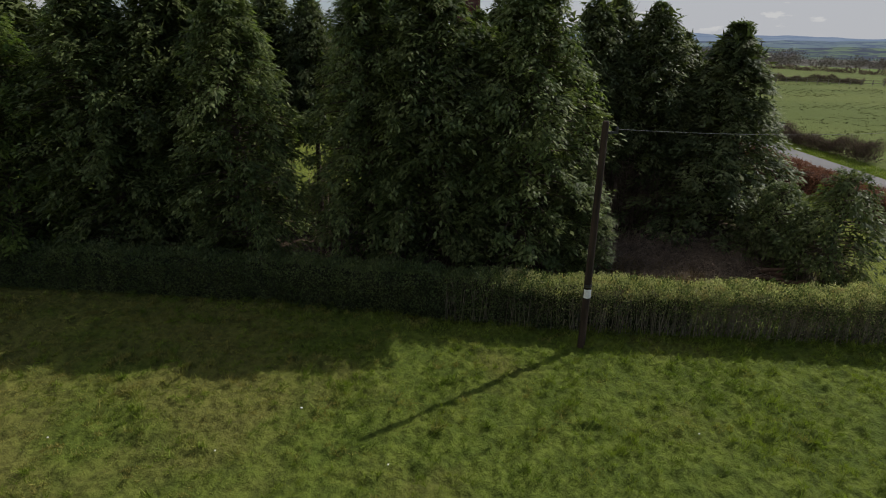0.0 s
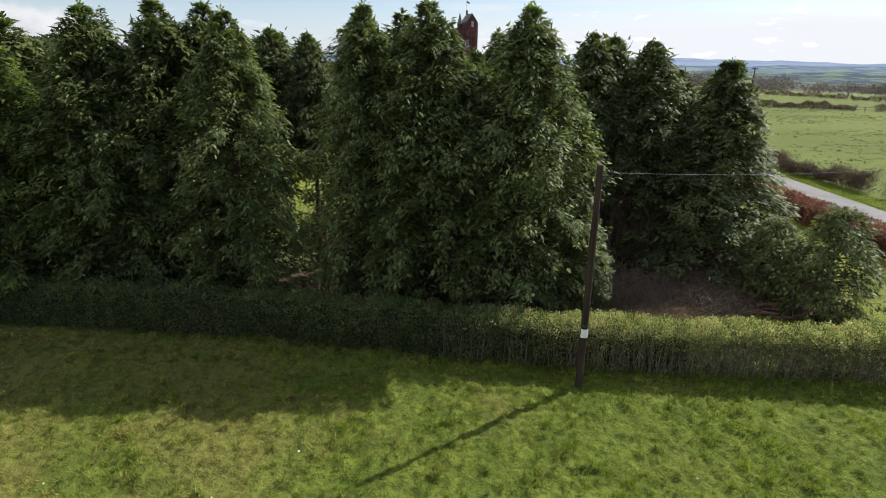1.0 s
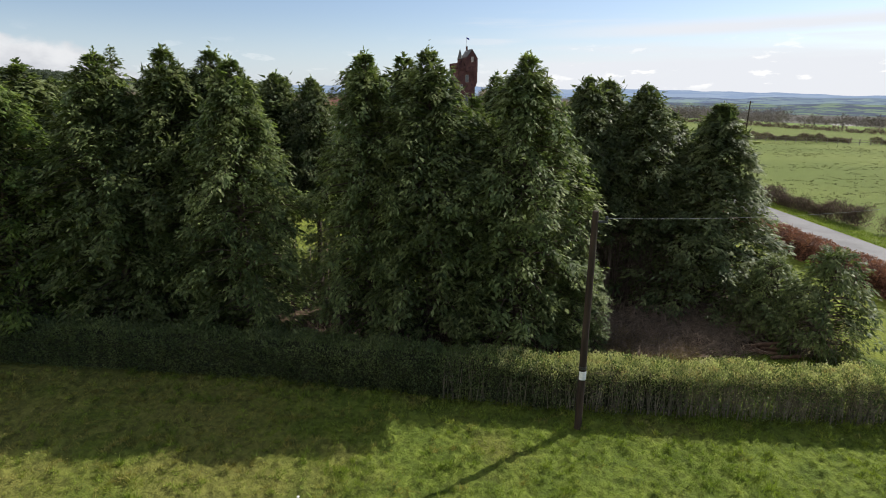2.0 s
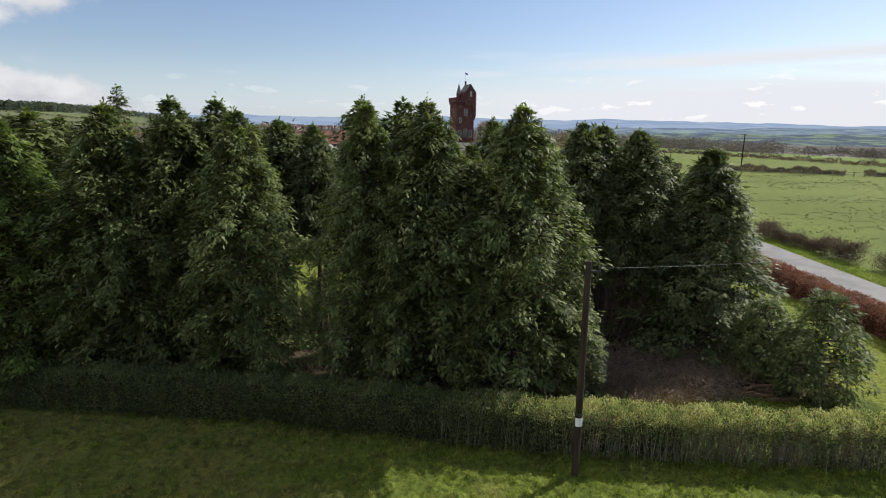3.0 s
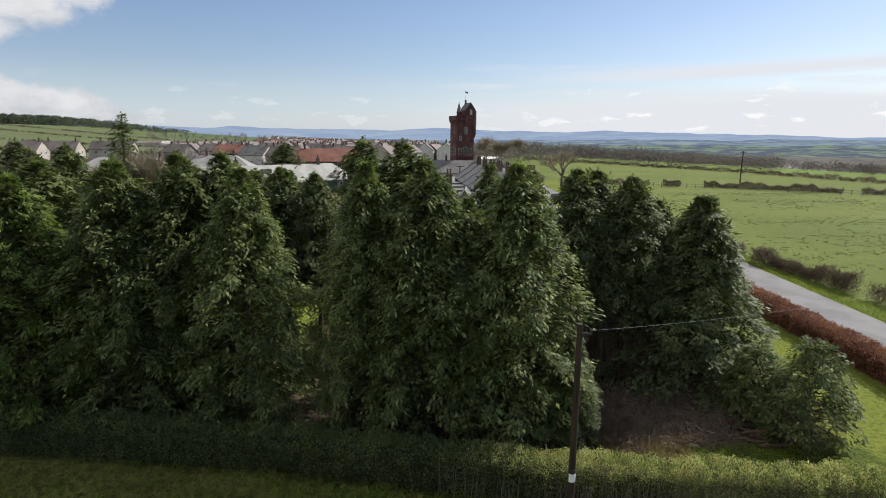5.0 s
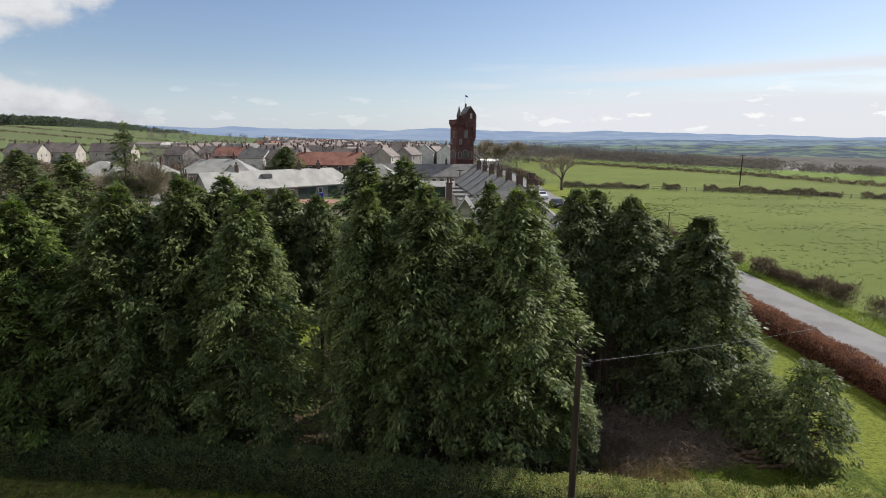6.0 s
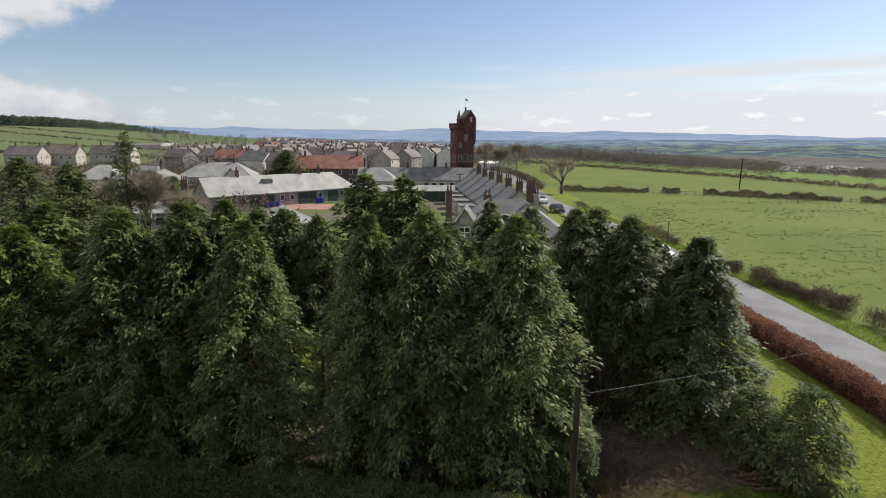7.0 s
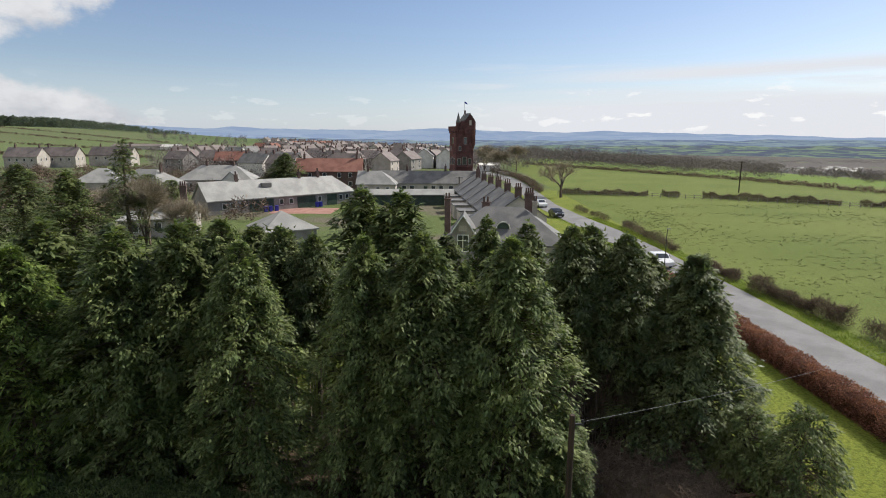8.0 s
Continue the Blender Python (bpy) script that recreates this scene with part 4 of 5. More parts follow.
def build_grass():
    rng = np.random.default_rng(3)
    # tussocks, each a cluster of tufts, over thinner grass between them
    m = 5200
    cy = 6.0 + 10.8 * np.sqrt(rng.random(m)) ** 1.2
    cx = rng.uniform(-1, 1, m) * (7.0 + 0.86 * cy)
    who = rng.integers(0, m, 38000)
    spread_r = rng.uniform(0.04, 0.10, m)
    x = cx[who] + rng.normal(0, 1, len(who)) * spread_r[who]
    y = cy[who] + rng.normal(0, 1, len(who)) * spread_r[who]
    size = (0.08 + 0.12 * rng.random(m) ** 2.0)[who]
    n2 = 34000
    y2 = 6.0 + 10.8 * np.sqrt(rng.random(n2)) ** 1.2
    x2 = rng.uniform(-1, 1, n2) * (7.0 + 0.86 * y2)
    x, y, size = np.concatenate([x, x2]), np.concatenate([y, y2]), np.concatenate([size, rng.uniform(0.035, 0.075, n2)])
    ok = y + 0.118 * x < 16.0
    x, y, size = x[ok], y[ok], size[ok]
    n = len(x)
    lump = np.array([noise.noise((a * 0.45, b * 0.45, 7.0)) for a, b in zip(x, y)])
    size = size * np.clip(1 + 0.9 * lump, 0.45, 1.7) * (1 + 0.8 * smoothstep(y + 0.118 * x, 14.4, 15.6))
    lift = np.array([tussocks(a, b) for a, b in zip(x, y)]) - 0.008
    size = np.minimum(size * np.clip(0.75 + 7 * lift, 0.45, 2.1), 0.17)
    pairs = []
    for k in range(4):
        base = np.stack([x, y, lift], -1) + rng.normal(0, 0.022, (n, 3)) * [1, 1, 0]
        way = unit(np.stack([rng.normal(0, 0.6, n), rng.normal(0, 0.6, n), np.ones(n)], -1))
        side = unit(np.cross(way, rng.normal(0, 1, (n, 3))))
        pairs.append(needles(base, way, side, size * rng.uniform(0.7, 1.7, n), 0.012 + 0.13 * size))
    v, f = joined(pairs)
    tagged(new("grass", mesh_from("grass", v, f, M["blade"])), "tufted green meadow grass with straw-coloured patches", "grass", kind="stuff")


build_grass()


def build_undergrowth():
    rng = np.random.default_rng(8)
    # arching bramble and dead twigs under the trees
    n = 5200
    x, y = rng.uniform(6.3, 13.2, n), rng.uniform(17.6, 23.0, n)
    ok = ((np.abs(x - 12.3) > 0.9) | (np.abs(y - 19.2) > 0.7)) & ((x < 8.0) | (y > 18.6))
    x, y = x[ok], y[ok]
    n = len(x)
    bank = 0.55 * np.exp(-((x - 9.5) / 2.6) ** 2 - ((y - 21.0) / 1.6) ** 2)
    a = np.stack([x, y, bank * rng.random(n)], -1)
    d = rng.normal(0, 1, (n, 3)) * [1, 1, 0.45] + [0, 0, 0.45]
    L = rng.uniform(0.25, 0.8, n)[:, None]
    b = a + unit(d) * L
    c = b + unit(d + [0, 0, -0.9]) * L * 0.7
    v, f = joined([prisms(a, b, 0.010, 0.007), prisms(b, c, 0.007, 0.003)])
    tagged(new("bramble_thicket", mesh_from("bramble_thicket", v, f, M["twig"])), "tangled dead brown brambles and twigs under the trees", "undergrowth", kind="stuff")
    # matted brown grass on the bank beside the brambles
    n = 11000
    x, y = rng.uniform(5.9, 9.4, n), rng.uniform(17.3, 20.9, n)
    lump = np.array([noise.noise((a * 1.6, b * 1.6, 5.0)) for a, b in zip(x, y)])
    base = np.stack([x, y, np.zeros(n)], -1)
    way = unit(np.stack([rng.normal(-0.3, 0.6, n), rng.normal(-0.5, 0.6, n), np.full(n, 0.9)], -1))
    v, f = needles(base, way, unit(np.cross(way, rng.normal(0, 1, (n, 3)))), rng.uniform(0.15, 0.42, n) * np.clip(1 + lump, 0.4, 1.8), 0.03)
    tagged(new("dry_grass", mesh_from("dry_grass", v, f, M["dry_blade"])), "matted dry brown grass on the bank under the trees", "grass", kind="stuff")
    # fresh grass between the hedge and the brambles
    n = 9000
    x, y = rng.uniform(7.6, 13.6, n), rng.uniform(16.0, 18.9, n)
    base = np.stack([x, y, np.full(n, -0.01)], -1)
    way = unit(np.stack([rng.normal(0, 0.5, n), rng.normal(0, 0.5, n), np.ones(n)], -1))
    v, f = needles(base, way, unit(np.cross(way, rng.normal(0, 1, (n, 3)))), rng.uniform(0.05, 0.14, n), 0.03)
    tagged(new("fresh_grass", mesh_from("fresh_grass", v, f, M["blade"])), "fresh green grass between the hedge and the brambles", "grass", kind="stuff")
    # dry stalks at the foot of the belt
    n = 2600
    x = rng.uniform(-17, 5.5, n)
    y = 18.2 - 0.118 * x * 0.6 + rng.uniform(0.0, 2.4, n)
    a = np.stack([x, y, np.zeros(n)], -1)
    b = a + unit(rng.normal(0, 0.6, (n, 3)) + [0, 0, 1.0]) * rng.uniform(0.2, 0.9, n)[:, None]
    c = b + unit(rng.normal(0, 0.8, (n, 3)) + [0, 0, 0.4]) * rng.uniform(0.1, 0.4, n)[:, None]
    v, f = joined([prisms(a, b, 0.008, 0.005), prisms(b, c, 0.005, 0.002)])
    tagged(new("dry_stalks", mesh_from("dry_stalks", v, f, M["twig"])), "dry brown stalks and twigs at the foot of the belt", "undergrowth", kind="stuff")


build_undergrowth()


def build_logs():
    rng = random.Random(4)
    spots = [(0, 0, 0.075), (0.05, 0.2, 0.075), (-0.1, 0.42, 0.08), (0.1, 0.11, 0.22), (-0.12, 0.30, 0.22), (0.45, -0.3, 0.07), (-0.7, 0.25, 0.065), (0.0, 0.2, 0.36)]
    for k, (dx, dy, z) in enumerate(spots):
        L, r = rng.uniform(0.7, 1.2), rng.uniform(0.055, 0.085)
        log = thing("log", (12.2 + dx, 19.0 + dy, z), rng.uniform(-14, 14), "cut reddish-brown log lying on a low pile", "log", "logs of the pile")
        part("stem", tube(bmesh.new(), [(-L / 2, 0, 0), (-L / 6, 0.02, 0.01), (L / 4, -0.015, 0.0), (L / 2, 0, 0)], [r, r * 0.95, r * 0.97, r * 0.9], 10), M["log_wood"], log)


build_logs()


def pale_stone(at, r):
    rng = random.Random(int(at[0] * 100))
    bm = bmesh.new()
    bmesh.ops.create_icosphere(bm, subdivisions=2, radius=r)
    for v in bm.verts:
        v.co *= 1 + 0.25 * noise.noise(v.co * 12 + Vector((at[0], at[1], 0)))
        v.co.z *= 0.6
    tagged(part("stone", bm, M["white_plate"]), "small pale stone lying in the meadow grass", "stone", "pale stones in the grass").matrix_world = pose(*at, r * 0.4, 0, 0, rng.uniform(0, 90))


for sx, sy, sr in ((-3.52, 10.83, 0.035), (-8.9, 9.6, 0.022), (-1.2, 9.0, 0.02), (-5.0, 9.3, 0.02), (5.8, 10.2, 0.02)):
    pale_stone((sx, sy), sr)

# ---- houses ----
def window(name, w, h, parent, m, sill=True):
    """A window with a white frame and a dark pane, facing local -y."""
    ob = part(name, box((-w / 2, -0.05, 0), (w / 2, 0.02, h)), M["paint_white"], parent)
    ob.matrix_basis = m
    part("pane", box((-w / 2 + 0.08, -0.065, 0.08), (w / 2 - 0.08, -0.045, h - 0.08)), M["glass"], ob)
    return ob


def chimney(parent, x, y, z0, z1, w=0.9, d=0.55, pots=2, mat="brick"):
    ob = part("chimney", box((x - w / 2, y - d / 2, z0), (x + w / 2, y + d / 2, z1 - 0.12)), M[mat], parent)
    if pots:
        part("cope", box((x - w / 2 - 0.07, y - d / 2 - 0.07, z1 - 0.12), (x + w / 2 + 0.07, y + d / 2 + 0.07, z1)), M[mat], ob)
    for k in range(pots):
        shift = (k - (pots - 1) / 2) * (max(w, d) / pots)
        px, py = (x + shift, y) if w >= d else (x, y + shift)
        part("pot", tube(bmesh.new(), [(px, py, z1), (px, py, z1 + 0.4), (px, py, z1 + 0.6)], [0.12, 0.09, 0.11], 8), M["pot"], ob)
    return ob


def roof_mesh(L, W, eave, ridge, hips=(0, 0), over=0.3):
    """A gabled or hipped roof with thickness, its ridge along x."""
    bm = bmesh.new()
    l, w = L / 2 + over, W / 2 + over
    slope = (ridge - eave) / (W / 2)
    low = eave - over * slope
    x0, x1 = -l + hips[0] * w, l - hips[1] * w
    layers = []
    for dz in (0.0, 0.16):
        pts = [(-l, -w, low + dz), (l, -w, low + dz), (l, w, low + dz), (-l, w, low + dz), (x0, 0, ridge + dz), (x1, 0, ridge + dz)]
        layers.append([bm.verts.new(p) for p in pts])
    lo, up = layers
    for v, flip in ((up, False), (lo, True)):
        faces = [(v[0], v[1], v[5], v[4]), (v[2], v[3], v[4], v[5])]
        if hips[1]:
            faces.append((v[1], v[2], v[5]))
        if hips[0]:
            faces.append((v[3], v[0], v[4]))
        for f in faces:
            bm.faces.new(f[::-1] if flip else f)
    rim = [(0, 1)] + ([(1, 2)] if hips[1] else [(1, 5), (5, 2)]) + [(2, 3)] + ([(3, 0)] if hips[0] else [(3, 4), (4, 0)])
    for a, b in rim:
        bm.faces.new((lo[a], lo[b], up[b], up[a]))
    bmesh.ops.recalc_face_normals(bm, faces=bm.faces)
    return bm


def wall_mesh(L, W, eave, ridge, hips=(0, 0)):
    bm = bmesh.new()
    l, w = L / 2, W / 2
    pts = [(-l, -w, -0.3), (l, -w, -0.3), (l, w, -0.3), (-l, w, -0.3), (-l, -w, eave), (l, -w, eave), (l, w, eave), (-l, w, eave)]
    v = [bm.verts.new(p) for p in pts]
    g0 = bm.verts.new((-l, 0, eave if hips[0] else ridge - 0.02))
    g1 = bm.verts.new((l, 0, eave if hips[1] else ridge - 0.02))
    for f in ((v[0], v[1], v[5], v[4]), (v[2], v[3], v[7], v[6]), (v[1], v[2], v[6], g1, v[5]), (v[3], v[0], v[4], g0, v[7]), (v[3], v[2], v[1], v[0]),
              (v[4], v[5], g1, g0), (v[6], v[7], g0, g1)):
        bm.faces.new(f)
    bmesh.ops.recalc_face_normals(bm, faces=bm.faces)
    return bm


def house(name, at, turn, L, W, eave, ridge, wall, roof, label, hips=(0, 0), stacks=(), front=(), back=(), ends=(), group="", pots=2, door=None, top=1.3, category="house"):
    """stacks: places along the ridge; front, back: windows (u, z, w, h); ends: windows in the gable at +x."""
    ob = thing(name, (*at, float(height(*at))), turn, label, category, group)
    part("wall", wall_mesh(L, W, eave, ridge, hips), M[wall], ob)
    part("roof", roof_mesh(L, W, eave, ridge, hips), M[roof], ob)
    for s in stacks:
        chimney(ob, s, 0.0, ridge - 0.6, ridge + top, 0.55, 0.95 if pots > 2 else 0.6, pots)
    for u, z, w, h in front:
        window("window", w, h, ob, pose(u, -W / 2, z))
    for u, z, w, h in back:
        window("window", w, h, ob, pose(u, W / 2, z, 0, 0, 180))
    for u, z, w, h in ends:
        window("window", w, h, ob, pose(L / 2, u, z, 0, 0, 90))
    if door is not None:
        part("door", box((door - 0.48, -W / 2 - 0.03, 0), (door + 0.48, -W / 2 + 0.02, 2.05)), M["green_cladding"], ob)
    return ob


def row(*us, z=0.9, w=1.0, h=1.3):
    return [(u, z, w, h) for u in us]


# long pale cottages, with dark panels on the wall for recessed porches
long_cottages = house("cottage_row", (-35.5, 112.0), 45, 32, 7.0, 2.75, 5.8, "stone_grey", "slate_pale", "long low grey cottage row with pale slate roof and chimneys",
                      (0, 1), (-9.0, 4.5, 9.0), row(-13, -11.4, -9.6, -1.5, 0.6, 7.2, 12.4, 14.0, z=1.0, w=0.9, h=1.1), door=3.2)
# flush panels whose dark green stands in for the porches' inner shade
for u0, u1 in ((-8.2, -3.2), (2.0, 6.2), (9.0, 11.4)):
    part("porch", box((u0, -3.54, 0), (u1, -3.50, 2.3)), M["green_cladding"], long_cottages, "dark flat panel standing for the shade of an open recess")
part("dormer_vent", box((-4.6, -1.9, 4.5), (-2.6, -1.0, 5.3), 0.05), M["slate"], long_cottages, "small dark roof ventilator")
house("cottage", (-64, 150), 8, 19, 10, 3.0, 6.4, "stone_grey", "slate_pale", "low cottage with pale hipped slate roof", (1, 1), (-3, 4), row(-6, -3, 2, 6))
house("house", (-58.5, 146.0), 98, 6, 4.4, 3.0, 5.2, "stone_white", "slate", "small white gabled wing of a cottage", (0, 0), ())
house("house", (-34.8, 156), 5, 18, 9, 5.0, 8.2, "brick", "tile_red", "two-storey brick house with red tiled roof", (0, 0), (-7, 7.5), row(-5, -1, 3, 6, z=3.3) + row(-5, -1, 3, 6))
house("house", (-48.6, 158), 5, 9, 8, 4.4, 7.2, "brick", "tile_brown", "two-storey brick house with brown hipped roof", (1, 0), (0,), row(-2, 2, z=3.0))
house("cottage_row", (-5.5, 144.5), 0, 27, 8.5, 2.8, 5.6, "stone_cream", "slate", "low cream cottage row with grey slate roof before the tower", (0, 0), (-6.5, 3.5, 12.0),
      row(-11.5, -9.5, -7, -5, 0.5, 2.5, 5, 8, w=1.2), door=-1.5)
house("cottage", (-19.0, 139.5), 0, 9.5, 8, 2.9, 5.8, "stone_cream", "slate_pale", "low cottage with pale hipped slate roof", (0, 1), (-2.5,), row(-2.5, 0.5, 2.8))
house("shed", (-9.5, 119.5), 3, 19, 4.2, 2.2, 3.1, "green_cladding", "slate_pale", "long dark-green shed with pale shallow roof", (0, 0), (), category="shed")

# terrace along the road
ROW_TURN = math.degrees(math.atan2(45.2, -5.3))
for k in range(6):
    s = (k + 0.5) / 6
    x, y = 4.6 + 5.2 * s, 125.5 - 45.5 * s
    unit_house = house("terrace_cottage", (x, y), ROW_TURN, 7.6, 8.6, 2.8, 5.7 + 0.02 * k, "stone_cream", "slate", "low terraced cottage with grey slate roof and tall chimney stack",
                       (0, 0), (-3.3,), row(-2, 1.5), row(-2, 1.2), group="cottages of the terrace", pots=3, top=1.4)
    part("skew", tube(bmesh.new(), [(3.85, -4.6, 2.75), (3.85, 0, 5.95), (3.85, 4.6, 2.75)], [0.16, 0.16, 0.16], 4), M["stone_grey"], unit_house, "raised stone skew between the roofs")
    part("outshot", box((-1.2, 4.3, -0.2), (2.4, 7.4, 2.35)), M["stone_cream"], unit_house, "low rear outshot")
    part("outshot_roof", box((-1.4, 4.2, 2.35), (2.6, 7.6, 2.5), 0.03), M["slate"], unit_house, "flat grey outshot roof")

# near house with hipped roof, gabled bay and arched dormer
near_house = house("house", (6.0, 61.5), -3, 13.2, 9.0, 3.2, 6.5, "stone_cream", "slate", "hipped slate house with gabled bay and arched dormer", (1, 1), (), row(-0.8, 3.2))
bay = part("bay", wall_mesh(3.6, 2.2, 4.75, 6.3), M["stone_grey"], near_house, "gabled front bay")
bay.matrix_basis = pose(-4.35, -4.1, 0, 0, 0, 90)
bay_roof = part("bay_roof", roof_mesh(3.8, 2.2, 4.75, 6.3, over=0.15), M["slate"], near_house)
bay_roof.matrix_basis = pose(-4.35, -4.1, 0, 0, 0, 90)
part("bargeboard", tube(bmesh.new(), [(-5.62, -6.18, 4.58), (-4.35, -6.18, 6.42), (-3.08, -6.18, 4.58)], [0.10, 0.10, 0.10], 4), M["paint_white"], near_house, "white bargeboard")
part("barge_panel", box((-4.8, -5.93, 4.75), (-3.9, -5.905, 5.35), 0.0), M["stone_cream"], near_house, "pale panel in the gable")
bay_window = window("window", 1.2, 1.8, near_house, pose(-4.35, -5.9, 2.6))
part("mullion", box((-0.04, -0.075, 0.08), (0.04, -0.065, 1.72)), M["paint_white"], bay_window)
part("transom", box((-0.52, -0.08, 1.15), (0.52, -0.066, 1.22)), M["paint_white"], bay_window)
arch = [(0.68 * math.cos(a * math.pi / 12), 0.68 * math.sin(a * math.pi / 12)) for a in range(13)]
bm = bmesh.new()
fr = [bm.verts.new((-0.1 + x, -2.9, 4.62 + z)) for x, z in arch]
bk = [bm.verts.new((-0.1 + x, -1.2, 4.62 + z)) for x, z in arch]
bm.faces.new(fr)
for k in range(12):
    bm.faces.new((fr[k], bk[k], bk[k + 1], fr[k + 1]))
part("arched_dormer", bm, M["green_cladding"], near_house, "dark arched dormer")
part("dormer_rim", tube(bmesh.new(), [(-0.1 + 1.07 * x, -2.94, 4.62 + 1.07 * z) for x, z in arch], [0.07] * 13, 4), M["stone_white"], near_house, "pale rim of the dormer")
chimney(near_house, -6.3, -0.6, 1.0, 7.6, 0.66, 0.66, 2)
chimney(near_house, 3.1, 3.4, 4.0, 7.9, 1.0, 0.6, 4)
chimney(near_house, 3.5, 0.2, 5.6, 7.3, 0.5, 0.5, 2, "stone_cream")
chimney(near_house, -2.0, 1.6, 5.0, 7.0, 0.9, 0.5, 2)

# gardens to the left
left_house = house("cottage", (-43.2, 80.0), 20, 10, 8, 2.7, 4.4, "stone_cream", "slate_pale", "low cottage with pale hipped roof and tall brick stack", (1, 1), (), row(-3, 0, 3))
chimney(left_house, 3.4, -1.4, 3.2, 7.2, 0.9, 0.8, 3)
house("cottage", (-90.5, 141), 10, 11, 9, 2.8, 6.0, "stone_cream", "slate_pale", "low cottage with pale hipped roof", (1, 1))
house("cottage", (-77.0, 138), -25, 16, 9, 2.8, 6.0, "stone_cream", "slate_pale", "low cottage with long pale slate roof", (1, 1), (5,))
house("outhouse", (-22.8, 72.5), 35, 7.0, 7.0, 2.4, 4.4, "stone_grey", "slate_pale", "small outhouse with pale pyramid roof", (1, 1), category="outhouse")
house("garage", (14.8, 240), 10, 9, 5, 2.6, 3.4, "stone_white", "stone_white", "low white garage beside the lane", (0, 0), category="garage")
for k, (x, y) in enumerate(((-23, 268), (-14, 266), (-4, 264))):
    house("house", (x, y), 90, 12, 8.4, 5.6, 9.0, "stone_white", "slate", "white gabled house among trees", (0, 0), (3,), ends=(), front=(), back=(),
          group="white gabled houses")
for x, y, L, turn in ((-207, 236, 15, 0), (-190, 244, 15, 0), (-181.5, 254, 17, 4), (-166, 269, 20, 2)):
    house("house", (x, y), turn, L, 8.0, 5.2, 9.0, "stone_cream", "tile_brown", "harled two-storey house row with brown roof and pale gable", (0, 0), (-0.3 * L, 0.42 * L),
          row(-0.32 * L, -0.1 * L, 0.12 * L, 0.34 * L, z=3.0), ends=row(-1.6, 1.6, z=3.2, w=0.8), group="harled houses by the fields")
house("barn", (-285, 505), -12, 58, 10, 2.8, 4.6, "stone_cream", "tile_brown", "long low farm building with brown roof", category="barn")
house("barn", (-252, 495), -12, 19, 8, 3.4, 5.6, "stone_white", "stone_white", "white harled farm building on the hillside", category="barn")

# streets of houses beyond
rng_town = random.Random(12)
protos = []
for wall, roof, text in (("stone_cream", "tile_brown", "harled house with brown tiled roof in the town"), ("stone_white", "slate", "white house with slate roof in the town"),
                         ("brick", "tile_red", "brick house with red roof in the town"), ("stone_grey", "tile_brown", "grey house with brown roof in the town")):
    protos.append(house("house", (-40 - 25 * len(protos), 205 + 9 * len(protos)), rng_town.uniform(-30, 30), 11, 8, 5.0, 8.2, wall, roof, text, (0, 0), (-4.5, 4.5),
                        row(-3.5, 3.5, z=3.2) + row(-3.5, 3.5), ends=row(0.0, z=3.0), group="houses of the town", pots=0))
taken = [(p.location.x, p.location.y) for p in protos]
for street in range(46):
    y0 = 195 + 800 * rng_town.random() ** 1.4
    x0 = y0 * rng_town.uniform(-0.50 if y0 < 420 else -0.36, 0.02)
    turn = rng_town.choice((-20, -12, 70, 78, -35, 55))
    pick = rng_town.choice((0, 0, 0, 0, 1, 0, 3, 3, 3, 1, 3, 2))
    for k in range(rng_town.randint(2, 6)):
        x = x0 + k * 15.5 * math.cos(radians(turn))
        y = y0 + k * 15.5 * math.sin(radians(turn))
        if y < 185 or x > 0.02 * y or any(abs(x - a) + abs(y - b) < 16 for a, b in taken):
            continue
        taken.append((x, y))
        copy_thing(protos[pick], pose(x, y, float(height(x, y)), 0, 0, turn + rng_town.choice((0, 0, 90))))
for k in range(34):
    a = rng_town.uniform(0.32, 0.56) if k < 22 else rng_town.uniform(0.60, 0.72)
    y = rng_town.uniform(520, 760) if k < 22 else rng_town.uniform(700, 860)
    x = a * y
    copy_thing(protos[rng_town.choice((1, 1, 0))], pose(x, y, float(height(x, y)), 0, 0, rng_town.uniform(0, 180)))


# ---- tower ----
def build_tower():
    tower = thing("memorial_tower", (2.1, 150.0, 0.0), 20, "tall dark red sandstone memorial tower with parapet, turret spire and caphouse", "tower")
    w = 2.45
    bm = box((-w, -w, -0.3), (w, w, 16.0), 0.08)
    block(bm, (-w - 0.12, -w - 0.12, 0), (w + 0.12, w + 0.12, 0.9), 0.05)
    for z in (5.6, 10.4):
        block(bm, (-w - 0.07, -w - 0.07, z), (w + 0.07, w + 0.07, z + 0.22), 0.04)
    part("shaft", bm, M["sandstone"], tower)
    bm = bmesh.new()
    for k in range(9):
        u = -w + 0.3 + k * (2 * w - 0.6) / 8
        for s in (-1, 1):
            block(bm, (u - 0.14, s * w - 0.28, 15.4), (u + 0.14, s * w + 0.28, 16.0))
            block(bm, (s * w - 0.28, u - 0.14, 15.4), (s * w + 0.28, u + 0.14, 16.0))
    part("corbel_course", bm, M["sandstone"], tower)
    bm = bmesh.new()
    e = w + 0.3
    for lo, hi in (((-e, -e), (e, -e + 0.35)), ((-e, e - 0.35), (e, e)), ((-e, -e + 0.35), (-e + 0.35, e - 0.35)), ((e - 0.35, -e + 0.35), (e, e - 0.35))):
        block(bm, (*lo, 16.0), (*hi, 16.55))
    for k in range(5):
        u = -e + 0.35 + k * (2 * e - 0.7) / 4
        for s in (-1, 1):
            block(bm, (u - 0.36, s * (e - 0.175) - 0.17, 16.55), (u + 0.36, s * (e - 0.175) + 0.17, 17.15))
